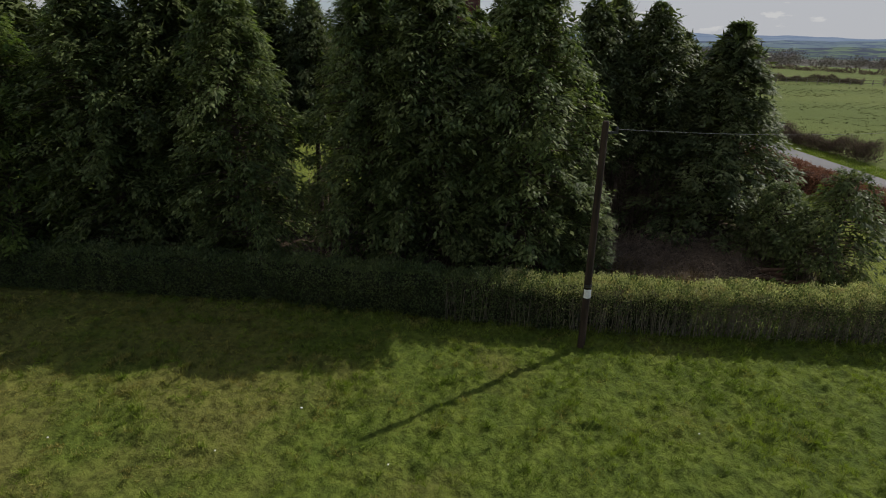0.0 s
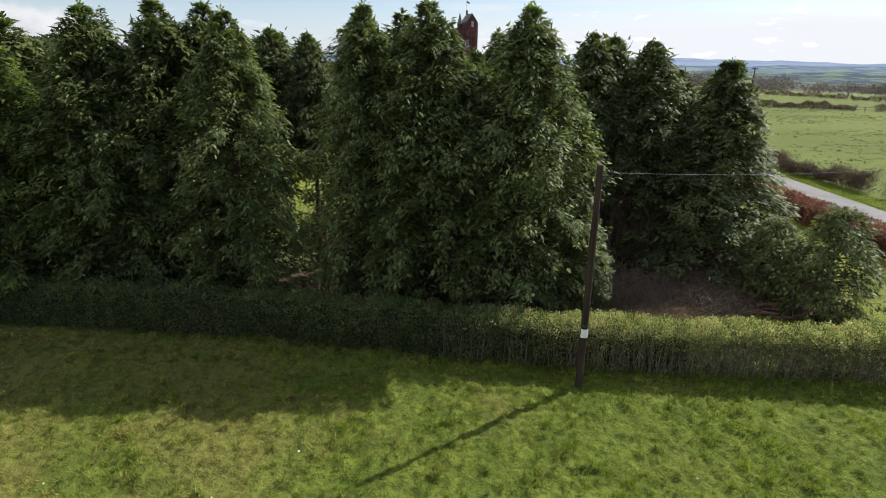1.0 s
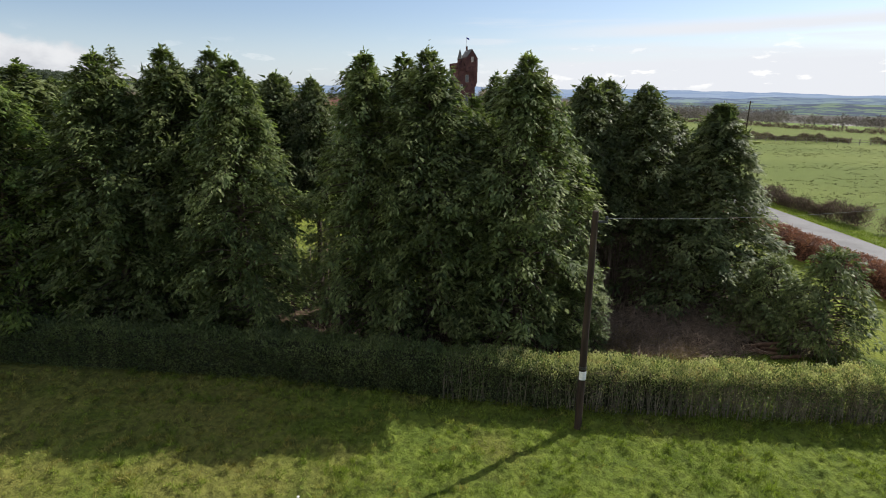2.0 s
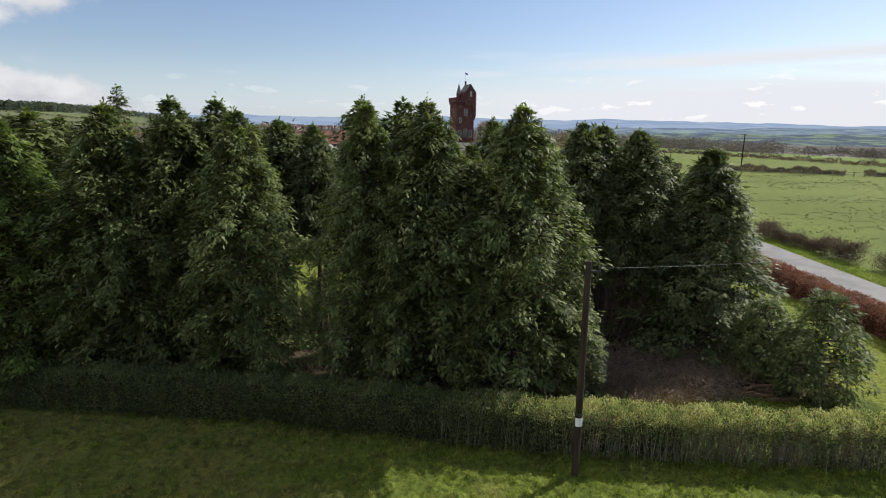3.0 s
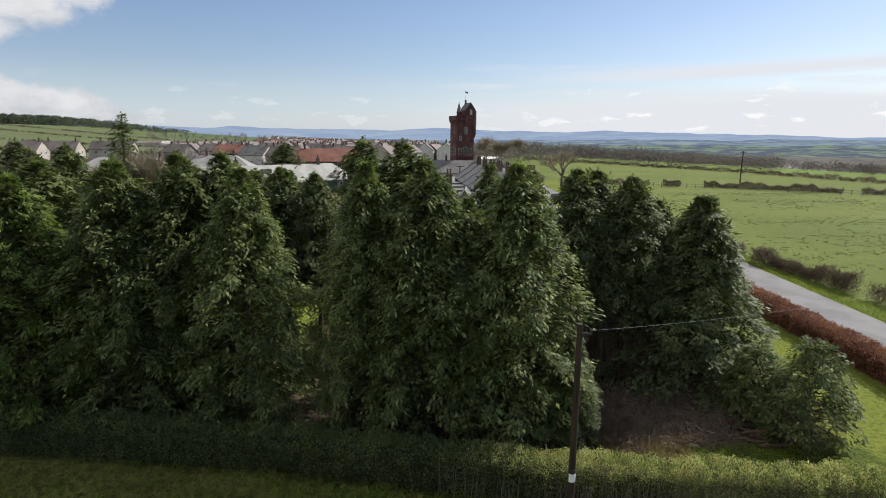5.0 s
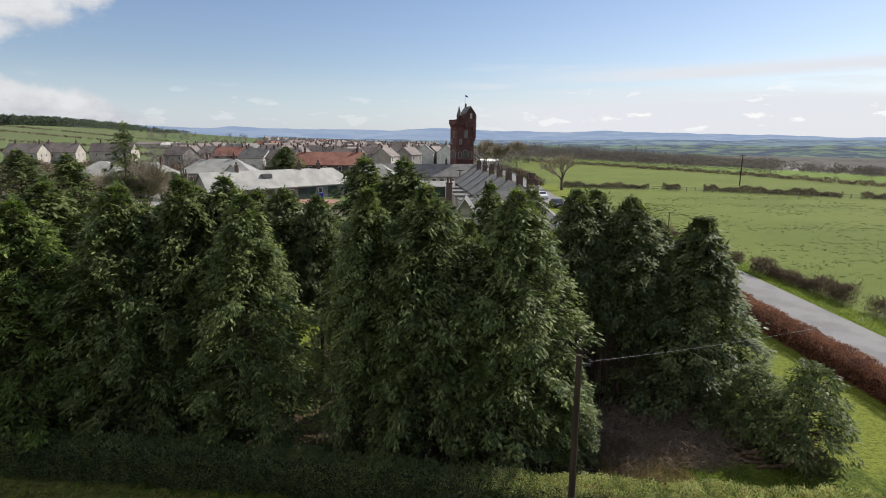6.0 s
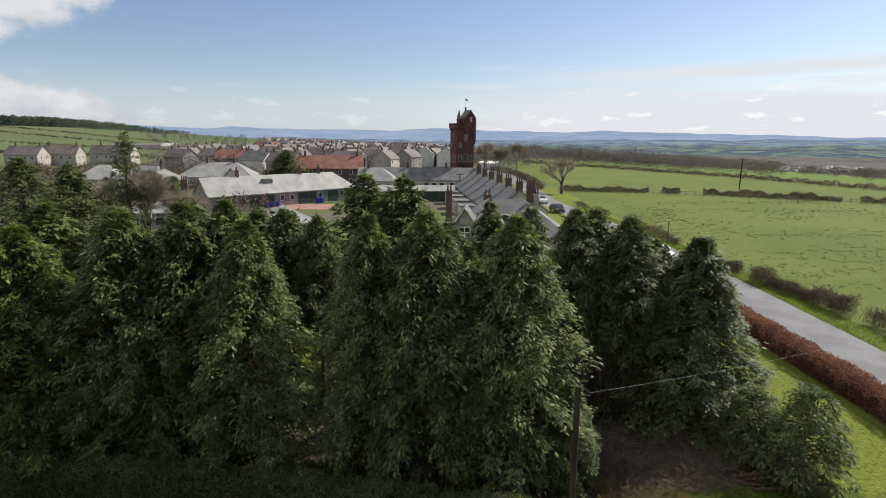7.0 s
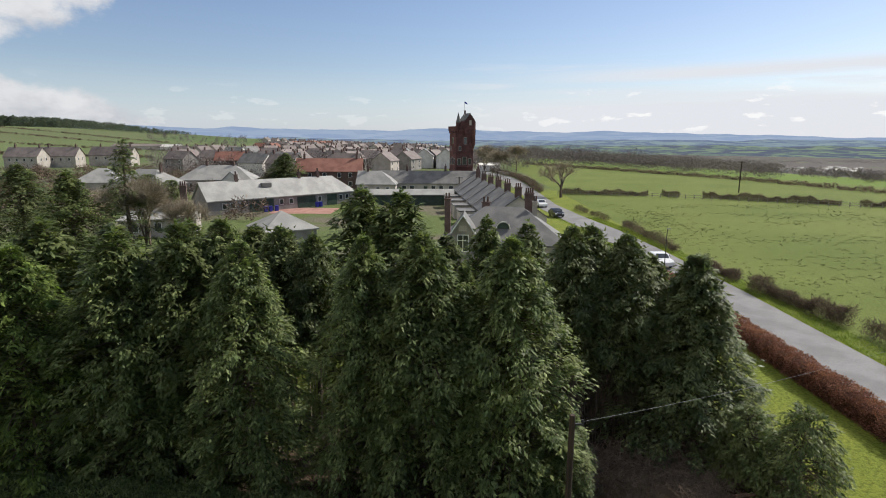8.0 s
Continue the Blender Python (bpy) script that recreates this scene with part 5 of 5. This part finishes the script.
            block(bm, (s * (e - 0.175) - 0.17, u - 0.36, 16.55), (s * (e - 0.175) + 0.17, u + 0.36, 17.15))
    part("parapet", bm, M["sandstone"], tower, "crenellated red parapet")
    turret = part("turret", tube(bmesh.new(), [(-1.35, -1.2, 15.5), (-1.35, -1.2, 17.9), (-1.35, -1.2, 18.1)], [0.62, 0.62, 0.70], 12), M["sandstone"], tower)
    part("spire", tube(bmesh.new(), [(-1.35, -1.2, 18.1), (-1.35, -1.2, 20.7)], [0.68, 0.03], 12), M["slate"], turret, "pointed slate spire")
    cap_walls = wall_mesh(4.6, 3.1, 18.3, 20.2)
    bmesh.ops.delete(cap_walls, geom=[v for v in cap_walls.verts if v.co.z < -10], context="VERTS")
    for v in cap_walls.verts:
        v.co.z = max(v.co.z, 15.0)
    cap = part("caphouse", cap_walls, M["sandstone"], tower, "gabled caphouse on the roof")
    cap.matrix_basis = pose(1.35, -0.55, 0, 0, 0, 90)
    cap_roof = part("caphouse_roof", roof_mesh(4.4, 2.7, 18.6, 20.4, over=0.02), M["slate"], tower)
    cap_roof.matrix_basis = pose(1.35, -0.55, 0, 0, 0, 90)
    part("bartizan", tube(bmesh.new(), [(w, -w, 11.4), (w, -w, 12.6), (w, -w, 18.2)], [0.15, 0.55, 0.55], 12), M["sandstone"], tower, "round corbelled corner turret")
    part("finial", box((0.0, -2.2, 20.2), (0.35, -1.8, 21.2)), M["sandstone"], tower)
    pole = part("flagpole", tube(bmesh.new(), [(0.4, -1.0, 20.0), (0.4, -1.0, 23.6)], [0.06, 0.04], 8), M["paint_white"], tower)
    bm = bmesh.new()
    grid = [[bm.verts.new((0.45 + 0.15 * i, -1.0 + 0.10 * math.sin(i * 1.3), 23.5 - 0.10 * j - 0.07 * i)) for i in range(6)] for j in range(5)]
    for j in range(4):
        for i in range(5):
            bm.faces.new((grid[j][i], grid[j][i + 1], grid[j + 1][i + 1], grid[j + 1][i]))
    flag = part("flag", bm, M["blue_plastic"], pole, "small dark flag flying")
    mod = flag.modifiers.new("cloth", "SOLIDIFY")
    mod.thickness = 0.02
    for face_turn in (0, -90):
        for u, z, ww, hh in ((-1.2, 2.0, 0.7, 1.5), (1.0, 2.0, 0.7, 1.5), (0.0, 7.2, 1.0, 1.9), (-1.5, 7.2, 0.7, 1.5), (1.5, 7.2, 0.7, 1.5), (0.2, 12.6, 0.7, 1.6), (-1.3, 10.9, 0.5, 1.0)):
            m = Matrix.Rotation(radians(face_turn), 4, "Z") @ pose(u, -w, z)
            wd = part("window", box((-ww / 2 - 0.12, -0.06, -0.12), (ww / 2 + 0.12, 0.02, hh + 0.12)), M["stone_grey"], tower)
            wd.matrix_basis = m
            part("pane", box((-ww / 2, -0.08, 0), (ww / 2, -0.05, hh)), M["glass"], wd)
    wd = part("window", box((1.1, -2.93, 17.4), (1.7, -2.86, 18.7)), M["stone_cream"], tower)
    part("balcony", box((-2.2, -w - 0.8, 6.6), (2.2, -w, 6.85), 0.04), M["sandstone"], tower, "narrow stone balcony")


build_tower()


# ---- cars, lamp, poles, fence ----
def car(at, turn, paint, label):
    ob = thing("car", (*at, 0.04), turn, label, "car")
    bm = bmesh.new()
    side = [(-2.05, 0.35), (-2.1, 0.75), (-1.75, 0.95), (-1.0, 1.02), (-0.45, 1.42), (0.75, 1.46), (1.55, 1.05), (2.05, 0.92), (2.12, 0.55), (2.05, 0.32)]
    rows = []
    for y, tuck in ((-0.86, 0.0), (-0.78, 1.0), (0.78, 1.0), (0.86, 0.0)):
        rows.append([bm.verts.new((x, y, z if tuck or z < 1.0 else z - 0.06)) for x, z in side])
    for a, b in zip(rows, rows[1:]):
        for k in range(len(side)):
            bm.faces.new((a[k], a[(k + 1) % len(side)], b[(k + 1) % len(side)], b[k]))
    bm.faces.new(rows[0])
    bm.faces.new(rows[-1][::-1])
    bmesh.ops.recalc_face_normals(bm, faces=bm.faces)
    part("body", bm, M[paint], ob)
    for y in (-0.87, 0.845):
        part("side_window", box((-0.75, y, 1.03), (1.25, y + 0.025, 1.32), 0.01), M["glass"], ob)
    for x0, x1, z0, z1 in ((-1.0, -0.47, 1.06, 1.43), (0.82, 1.5, 1.43, 1.10)):
        bm = bmesh.new()
        q = [bm.verts.new(p) for p in ((x0, -0.7, z0), (x1, -0.62, z1), (x1, 0.62, z1), (x0, 0.7, z0))]
        up = [bm.verts.new(v.co + Vector((0, 0, 0.03))) for v in q]
        bm.faces.new(q[::-1]), bm.faces.new(up)
        for k in range(4):
            bm.faces.new((q[k], q[(k + 1) % 4], up[(k + 1) % 4], up[k]))
        part("windscreen" if x0 < 0 else "rear_window", bm, M["glass"], ob)
    for x in (-1.3, 1.3):
        for y in (-0.88, 0.68):
            wheel = part("wheel", tube(bmesh.new(), [(x, y, 0.31), (x, y + 0.2, 0.31)], [0.31, 0.31], 14), M["rubber"], ob)
            part("rim", tube(bmesh.new(), [(x, y - 0.01, 0.31), (x, y + 0.21, 0.31)], [0.19, 0.19], 10), M["dark_metal"], wheel)
    for y in (-0.65, 0.65):
        part("headlight", box((-2.13, y - 0.17, 0.68), (-2.05, y + 0.17, 0.82), 0.02), M["paint_white"], ob)


car((23.9, 61.5), 93, "car_white", "white car parked at the roadside")
car((19.2, 101.0), 98, "car_dark", "dark saloon car on the road")
car((18.6, 115.5), 95, "car_white", "white car on the road beside the terrace")
car((17.6, 127.5), 92, "car_white", "white car further down the road")


def street_lamp(at):
    ob = thing("street_lamp", (*at, 0.0), 0, "slim grey street lamp post at the roadside", "street lamp")
    part("post", tube(bmesh.new(), [(0, 0, -0.2), (0, 0, 1.2), (0, 0, 1.25), (0, 0, 4.9)], [0.08, 0.08, 0.05, 0.04], 8), M["dark_metal"], ob)
    part("lantern", box((-0.06, -0.08, 4.87), (0.36, 0.08, 4.97), 0.03), M["wire"], ob)


street_lamp((23.0, 57.5))


def far_pole(at, h):
    ob = thing("field_pole", (*at, float(height(*at))), 10, "dark wooden electricity pole standing in the field", "utility pole")
    part("shaft", tube(bmesh.new(), [(0, 0, -0.3), (0, 0, h)], [0.16, 0.12], 8), M["pole_wood"], ob)
    part("crossarm", box((-0.9, -0.06, h - 0.35), (0.9, 0.06, h - 0.2), 0.01), M["pole_wood"], ob)


far_pole((77.0, 150.0), 8.4)
far_pole((1.5, 133.0), 5.0)


def build_fence():
    fence = thing("field_fence", label="low post and rail fence along the field's far side", category="fence")
    line = [(27.0, 142.0), (50.0, 136.3), (82.6, 119.2), (124, 104)]
    p, side, total = along_line(line, np.linspace(0, 1, 56))
    mesh = box((-0.06, -0.06, -0.2), (0.06, 0.06, 1.1))
    me = bpy.data.meshes.new("post")
    mesh.to_mesh(me)
    mesh.free()
    me.materials.append(M["fence_wood"])
    for x, y in p:
        ob = new("post", me)
        ob.parent = fence
        ob.location = (x, y, 0)
    for z in (0.45, 0.95):
        part("rail", tube(bmesh.new(), [(x, y - 0.06, z) for x, y in p], [0.05] * 56, 4), M["fence_wood"], fence)


build_fence()


def wheelie_bin(at, turn=0.0):
    ob = thing("wheeled_bin", (*at, 0.0), turn, "blue plastic wheeled bin beside a cottage wall", "bin", "blue bins")
    bm = box((-0.28, -0.3, 0.06), (0.28, 0.3, 1.0), 0.03)
    part("body", bm, M["blue_plastic"], ob)
    part("lid", box((-0.3, -0.34, 1.0), (0.3, 0.32, 1.07), 0.02), M["blue_plastic"], ob)
    for s in (-1, 1):
        part("wheel", tube(bmesh.new(), [(s * 0.3, 0.24, 0.1), (s * 0.24, 0.24, 0.1)], [0.1, 0.1], 8), M["rubber"], ob)


for x, y in ((-36.0, 104.6), (-35.3, 105.3), (-34.4, 106.2), (-28.0, 112.5), (-27.4, 113.2), (-1.2, 121.5), (-0.4, 120.6), (0.8, 110.0), (1.2, 108.8), (1.4, 107.6)):
    wheelie_bin((x, y), 40)
bm = box((-35, 102.5, -0.1), (-23, 111, 0.012))
tagged(part("paving", bm, M["red_paving"]), "reddish paved yard before the cottages", "paving", kind="structure")


# ---- bare trees and far woods ----
def place_tree(proto, x, y, s, turn, label):
    ob = copy_thing(proto, pose(0, 0, 0))
    ob.matrix_basis = pose(x, y, float(height(x, y)), 0, 0, turn) @ Matrix.Scale(s, 4)
    return tagged(ob, label, "tree")


field_tree = tagged(bare_tree(2, 11.0, 0.95, 6, trunk_r=0.36, base=0.21, ends=3), "leafless spreading tree beside the road", "tree")
field_tree.matrix_world = pose(26.3, 134.7, 0.0, 0, 0, 130) @ Matrix.Scale(1.35, 4)
garden_tree = tagged(bare_tree(7, 10.0, 0.62, 6, trunk_r=0.14, base=0.16, ends=5), "leafless many-twigged garden tree", "tree")
garden_tree.matrix_world = pose(-35.0, 61.0, 0.0) @ Matrix.Diagonal((1.8, 1.8, 1.85, 1))
for x, y, s, turn in ((-41.5, 64, 1.55, 90), (-31.5, 63, 1.35, 200), (-38, 67, 1.6, 310), (14, 178, 2.0, 20), (11, 200, 2.2, 70), (27, 240, 2.1, 160)):
    place_tree(garden_tree, x, y, s, turn, "leafless brown tree among the houses")
spruce = conifer(83, 15.0, 3.0, 1.0, kind="cone", branches=75, shoots=6, per=9, size=0.30, foliage="cypress_dark", name="spruce_tree", leaflets=3, inner=1500)
tagged(spruce, "tall dark spruce standing above the gardens", "tree")
spruce.matrix_world = pose(-36.2, 60.5, 0.0) @ Matrix.Diagonal((1.25, 1.25, 0.945, 1))
for x, y, wide, tall, turn in ((-43.4, 143.0, 2.0, 0.93, 50), (-45.6, 144.5, 1.5, 0.80, 10)):
    plant(rank_a, x, y, wide, tall, turn, "dark rounded conifer between the cottages", "", False)
for x, y, wide, tall, turn in ((-66.0, 118.0, 2.0, 1.5, 50), (-60.0, 116.0, 1.7, 1.25, 10)):
    plant(bush_a, x, y, wide, tall, turn, "olive-green evergreen shrub in a cottage garden", "garden evergreens", False)


def clumps(rng, spots, r, h, count, leaf):
    """Crowns of loose upward twigs for woods too far to tell trees apart."""
    n = len(spots)
    who = np.repeat(np.arange(n), count)
    d = unit(rng.normal(0, 1, (len(who), 3)))
    rad = rng.random(len(who)) ** 0.5
    rr, hh = r[who] * rad, h[who]
    pos = np.stack([spots[who, 0] + d[:, 0] * rr, spots[who, 1] + d[:, 1] * rr, spots[who, 2] + hh * np.clip(0.48 + 0.48 * d[:, 2] * rad, 0, 1)], -1)
    way = unit(np.stack([d[:, 0] * 0.7, d[:, 1] * 0.7, np.full(len(who), 0.35)], -1) + rng.normal(0, 0.6, (len(who), 3)))
    return needles(pos, way, unit(np.cross(way, rng.normal(0, 1, (len(who), 3)))), leaf * (h[who] / 10), leaf * 0.42 * (h[who] / 10))


def cones(rng, spots, r, h, count):
    n = len(spots)
    who = np.repeat(np.arange(n), count)
    t = rng.random(len(who)) ** 0.7
    a = rng.uniform(0, math.tau, len(who))
    rr = r[who] * (1 - t) * rng.uniform(0.5, 1.1, len(who))
    pos = np.stack([spots[who, 0] + np.cos(a) * rr, spots[who, 1] + np.sin(a) * rr, spots[who, 2] + h[who] * t], -1)
    way = unit(np.stack([np.cos(a), np.sin(a), rng.normal(0, 0.5, len(who))], -1))
    return leaves(pos, way, unit(np.cross(way, rng.normal(0, 1, (len(who), 3)))), h[who] * 0.24, h[who] * 0.14)


def on_land(x, y):
    return np.stack([x, y, height(x, y)], -1)


def build_woods():
    rng = np.random.default_rng(31)
    # woods down the valley side beyond the brow
    x, y = [], []
    for a0, a1, y0, y1, n in ((0.08, 0.40, 340, 430, 190), (0.10, 0.56, 420, 620, 330), (0.05, 0.88, 620, 950, 420), (0.0, 0.56, 1150, 1350, 200), (0.1, 0.9, 1750, 1950, 160)):
        a, yy = rng.uniform(a0, a1, n), rng.uniform(y0, y1, n)
        x.append(a * yy), y.append(yy)
    s = rng.random(300)
    off = 14 + 150 * rng.random(300) ** 1.5
    x.append(np.interp(s, [0, 0.45, 0.8, 1], [34, 66, 92, 104]) + 0.906 * off), y.append(np.interp(s, [0, 0.45, 0.8, 1], [312, 256, 208, 180]) + 0.424 * off)
    x, y = np.concatenate(x), np.concatenate(y)
    keep = (y > 420) | (x / y < 0.57)
    x, y = x[keep], y[keep]
    v, f = clumps(rng, on_land(x, y), rng.uniform(4, 8, len(x)) * (1 + y / 1500), rng.uniform(7, 12, len(x)) * np.where(y < 420, 0.62, 1.0), 160, 1.3)
    tagged(new("far_woods", mesh_from("far_woods", v, f, M["hazed_wood_far"])), "brown leafless woods along the valley", "woodland", kind="stuff")
    # leafless trees among the houses
    n = 460
    y = 170 + 800 * rng.random(n) ** 1.2
    x = y * rng.uniform(-0.55, 0.10, n)
    keep = ((np.abs(x - 2) > 9) | (y > 200)) & ((np.abs(x + 13) > 20) | (y > 275))
    x, y = np.concatenate([x[keep], rng.uniform(9, 42, 34), rng.uniform(-62, -32, 16)]), np.concatenate([y[keep], rng.uniform(250, 330, 34), rng.uniform(175, 260, 16)])
    v, f = clumps(rng, on_land(x, y), rng.uniform(2, 4.5, len(x)), rng.uniform(5, 10, len(x)), 240, 0.95)
    tagged(new("town_trees", mesh_from("town_trees", v, f, M["hazed_wood_far"])), "brown leafless trees among the town's houses", "woodland", kind="stuff")
    # shrubs of the gardens behind the belt
    n = 300
    y = rng.uniform(84, 225, n)
    x = -y * rng.uniform(0.34, 0.86, n)
    keep = (np.abs(x + 35.5 - (y - 112.0)) > 9) | (np.abs(x + 35.5 + (y - 112.0)) > 34)
    x, y = x[keep], y[keep]
    v, f = clumps(rng, on_land(x, y), rng.uniform(1.2, 2.8, len(x)), rng.uniform(1.5, 4.0, len(x)), 170, 2.0)
    tagged(new("garden_shrubs", mesh_from("garden_shrubs", v, f, M["thorn"])), "brown garden shrubs between the cottages", "shrubs", kind="stuff")
    # conifer wood on the hill
    n = 1700
    x = rng.uniform(-1150, -470, n)
    y = 880 + (x + 330) * -0.05 + rng.uniform(0, 140, n)
    hh = rng.uniform(8, 13, n) * smoothstep(-x, 450, 760) + 4.5
    v, f = cones(rng, on_land(x, y), hh * 0.34, hh, 28)
    tagged(new("hill_conifers", mesh_from("hill_conifers", v, f, M["hazed_conifer_far"])), "dark conifer wood along the hilltop", "woodland", kind="stuff")
    # hedges across the hill's fields
    for k, (x0, y0, x1, y1) in enumerate(((-700, 760, -330, 640), (-640, 640, -250, 560), (-560, 520, -220, 470), (-420, 400, -190, 350))):
        s = rng.random(260)
        x, y = x0 + (x1 - x0) * s, y0 + (y1 - y0) * s
        v, f = clumps(rng, on_land(x, y), rng.uniform(0.8, 1.6, 260), rng.uniform(1.5, 2.6, 260), 30, 5.0)
        tagged(new("hill_hedge", mesh_from("hill_hedge", v, f, M["thorn"])), "thin brown hedge across the hill's fields", "hedge", kind="stuff")
    # clumps on the far field's edge
    n = 70
    a = rng.uniform(0.60, 0.86, n)
    y = rng.uniform(195, 260, n) * (0.74 / a)
    x = a * y
    v, f = clumps(rng, on_land(x, y), rng.uniform(2, 4, n), rng.uniform(2.5, 5, n), 130, 2.2)
    tagged(new("field_bushes", mesh_from("field_bushes", v, f, M["hazed_wood_far"])), "brown leafless bushes below the field", "shrubs", kind="stuff")


build_woods()


def haze_backdrop_material(name, c1, c2, c3, scale):
    """Far land glowing with painted haze: patches of fields, dark lines of woods between."""
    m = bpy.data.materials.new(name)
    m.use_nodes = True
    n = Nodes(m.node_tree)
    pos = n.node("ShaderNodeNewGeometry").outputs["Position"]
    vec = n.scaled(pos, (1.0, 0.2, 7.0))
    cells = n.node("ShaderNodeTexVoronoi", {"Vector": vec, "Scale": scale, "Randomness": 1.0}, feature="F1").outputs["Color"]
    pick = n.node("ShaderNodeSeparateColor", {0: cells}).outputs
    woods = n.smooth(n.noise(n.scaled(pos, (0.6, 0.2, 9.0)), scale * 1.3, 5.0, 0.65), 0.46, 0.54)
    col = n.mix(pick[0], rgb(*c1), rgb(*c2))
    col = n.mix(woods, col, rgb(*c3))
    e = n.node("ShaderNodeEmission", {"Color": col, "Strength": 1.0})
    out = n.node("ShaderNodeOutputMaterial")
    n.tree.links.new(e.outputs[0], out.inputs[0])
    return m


def ridge(name, radius, base, tops, material, seed, label, rough):
    """A far ridge of hills: a band whose crest follows a few heights by bearing."""
    bm = bmesh.new()
    prev = None
    bearings = [b for b, _ in tops]
    for k in range(361):
        b = -62 + 124 * k / 360
        z = float(np.interp(b, bearings, [t for _, t in tops])) + rough * noise.fractal((b * 0.22 + seed, seed, 0.0), 1.0, 2.0, 5)
        x, y = radius * math.sin(radians(b)), radius * math.cos(radians(b))
        cur = [bm.verts.new((x * 0.93, y * 0.93, base)), bm.verts.new((x * 0.97, y * 0.97, base + (z - base) * 0.7)), bm.verts.new((x, y, z)), bm.verts.new((x * 1.02, y * 1.02, base))]
        if prev:
            for i in range(3):
                bm.faces.new((prev[i], cur[i], cur[i + 1], prev[i + 1]))
        prev = cur
    return tagged(part(name, bm, material), label, "hills", kind="structure")


def far_village():
    """A village across the valley: small gabled houses, too far to tell apart."""
    rng = np.random.default_rng(77)
    n = 70
    y = rng.uniform(1230, 1420, n)
    x = y * np.where(rng.random(n) < 0.6, rng.uniform(0.57, 0.72, n), rng.uniform(0.20, 0.60, n))
    z = height(x, y) + np.where(x / y < 0.57, 6.0, 1.0)
    L, W, E, R = rng.uniform(7, 15, n), rng.uniform(6, 9, n), rng.uniform(3, 6, n), rng.uniform(6, 9, n)
    turn = rng.uniform(-0.6, 0.6, n)
    c, s = np.cos(turn), np.sin(turn)
    verts = []
    for u, w, k in ((-1, -1, 0), (1, -1, 0), (1, 1, 0), (-1, 1, 0), (-1, -1, 1), (1, -1, 1), (1, 1, 1), (-1, 1, 1), (-1, 0, 2), (1, 0, 2)):
        px, py = u * L / 2, w * W / 2
        verts.append(np.stack([x + px * c - py * s, y + px * s + py * c, z + (-2 if k == 0 else E if k == 1 else R)], -1))
    verts = np.stack(verts, 1).reshape(-1, 3)
    faces = np.array([(0, 1, 5, 4), (1, 2, 6, 5), (2, 3, 7, 6), (3, 0, 4, 7), (4, 5, 9, 8), (6, 7, 8, 9), (5, 6, 9, 9), (7, 4, 8, 8)])
    walls = (np.arange(n)[:, None, None] * 10 + faces[None, :4]).reshape(-1, 4)
    tops = (np.arange(n)[:, None, None] * 10 + faces[None, 4:6]).reshape(-1, 4)
    gables = (np.arange(n)[:, None, None] * 10 + faces[None, 6:, :3]).reshape(-1, 3)
    village = thing("far_village", label="small pale houses of a village across the valley", category="houses", kind="stuff")
    for name, f, m in (("wall", walls, "stone_cream"), ("gable", gables, "stone_white"), ("roof", tops, "slate")):
        tagged(part(name, mesh_from(name, verts, f, M[m]), None, village), kind="stuff")


far_village()

# ridge colours turn bluer with distance, the haze being part of the glow
ridge("backdrop", 4500, -120, [(-62, 75), (-25, 80), (-14, 70), (-6, 66), (-2.6, 86), (2, 68), (8, 56), (15, 66), (20, 52), (30, 34), (36, 24), (62, 30)], haze_backdrop_material("haze_blue_hills", (0.29, 0.365, 0.50), (0.33, 0.41, 0.54), (0.26, 0.34, 0.49), 0.004), 3.0,
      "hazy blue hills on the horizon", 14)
ridge("backdrop", 3600, -120, [(-62, 20), (-20, 10), (0, -8), (12, 0), (30, 6), (62, 10)], haze_backdrop_material("hazy_slopes", (0.20, 0.265, 0.33), (0.26, 0.335, 0.35), (0.150, 0.190, 0.285), 0.012), 8.0,
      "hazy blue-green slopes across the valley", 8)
ridge("backdrop", 2900, -130, [(-62, -20), (-20, -25), (0, -30), (12, -22), (30, -18), (62, -15)], haze_backdrop_material("hazy_fields", (0.155, 0.215, 0.19), (0.23, 0.30, 0.21), (0.110, 0.130, 0.180), 0.016), 14.0,
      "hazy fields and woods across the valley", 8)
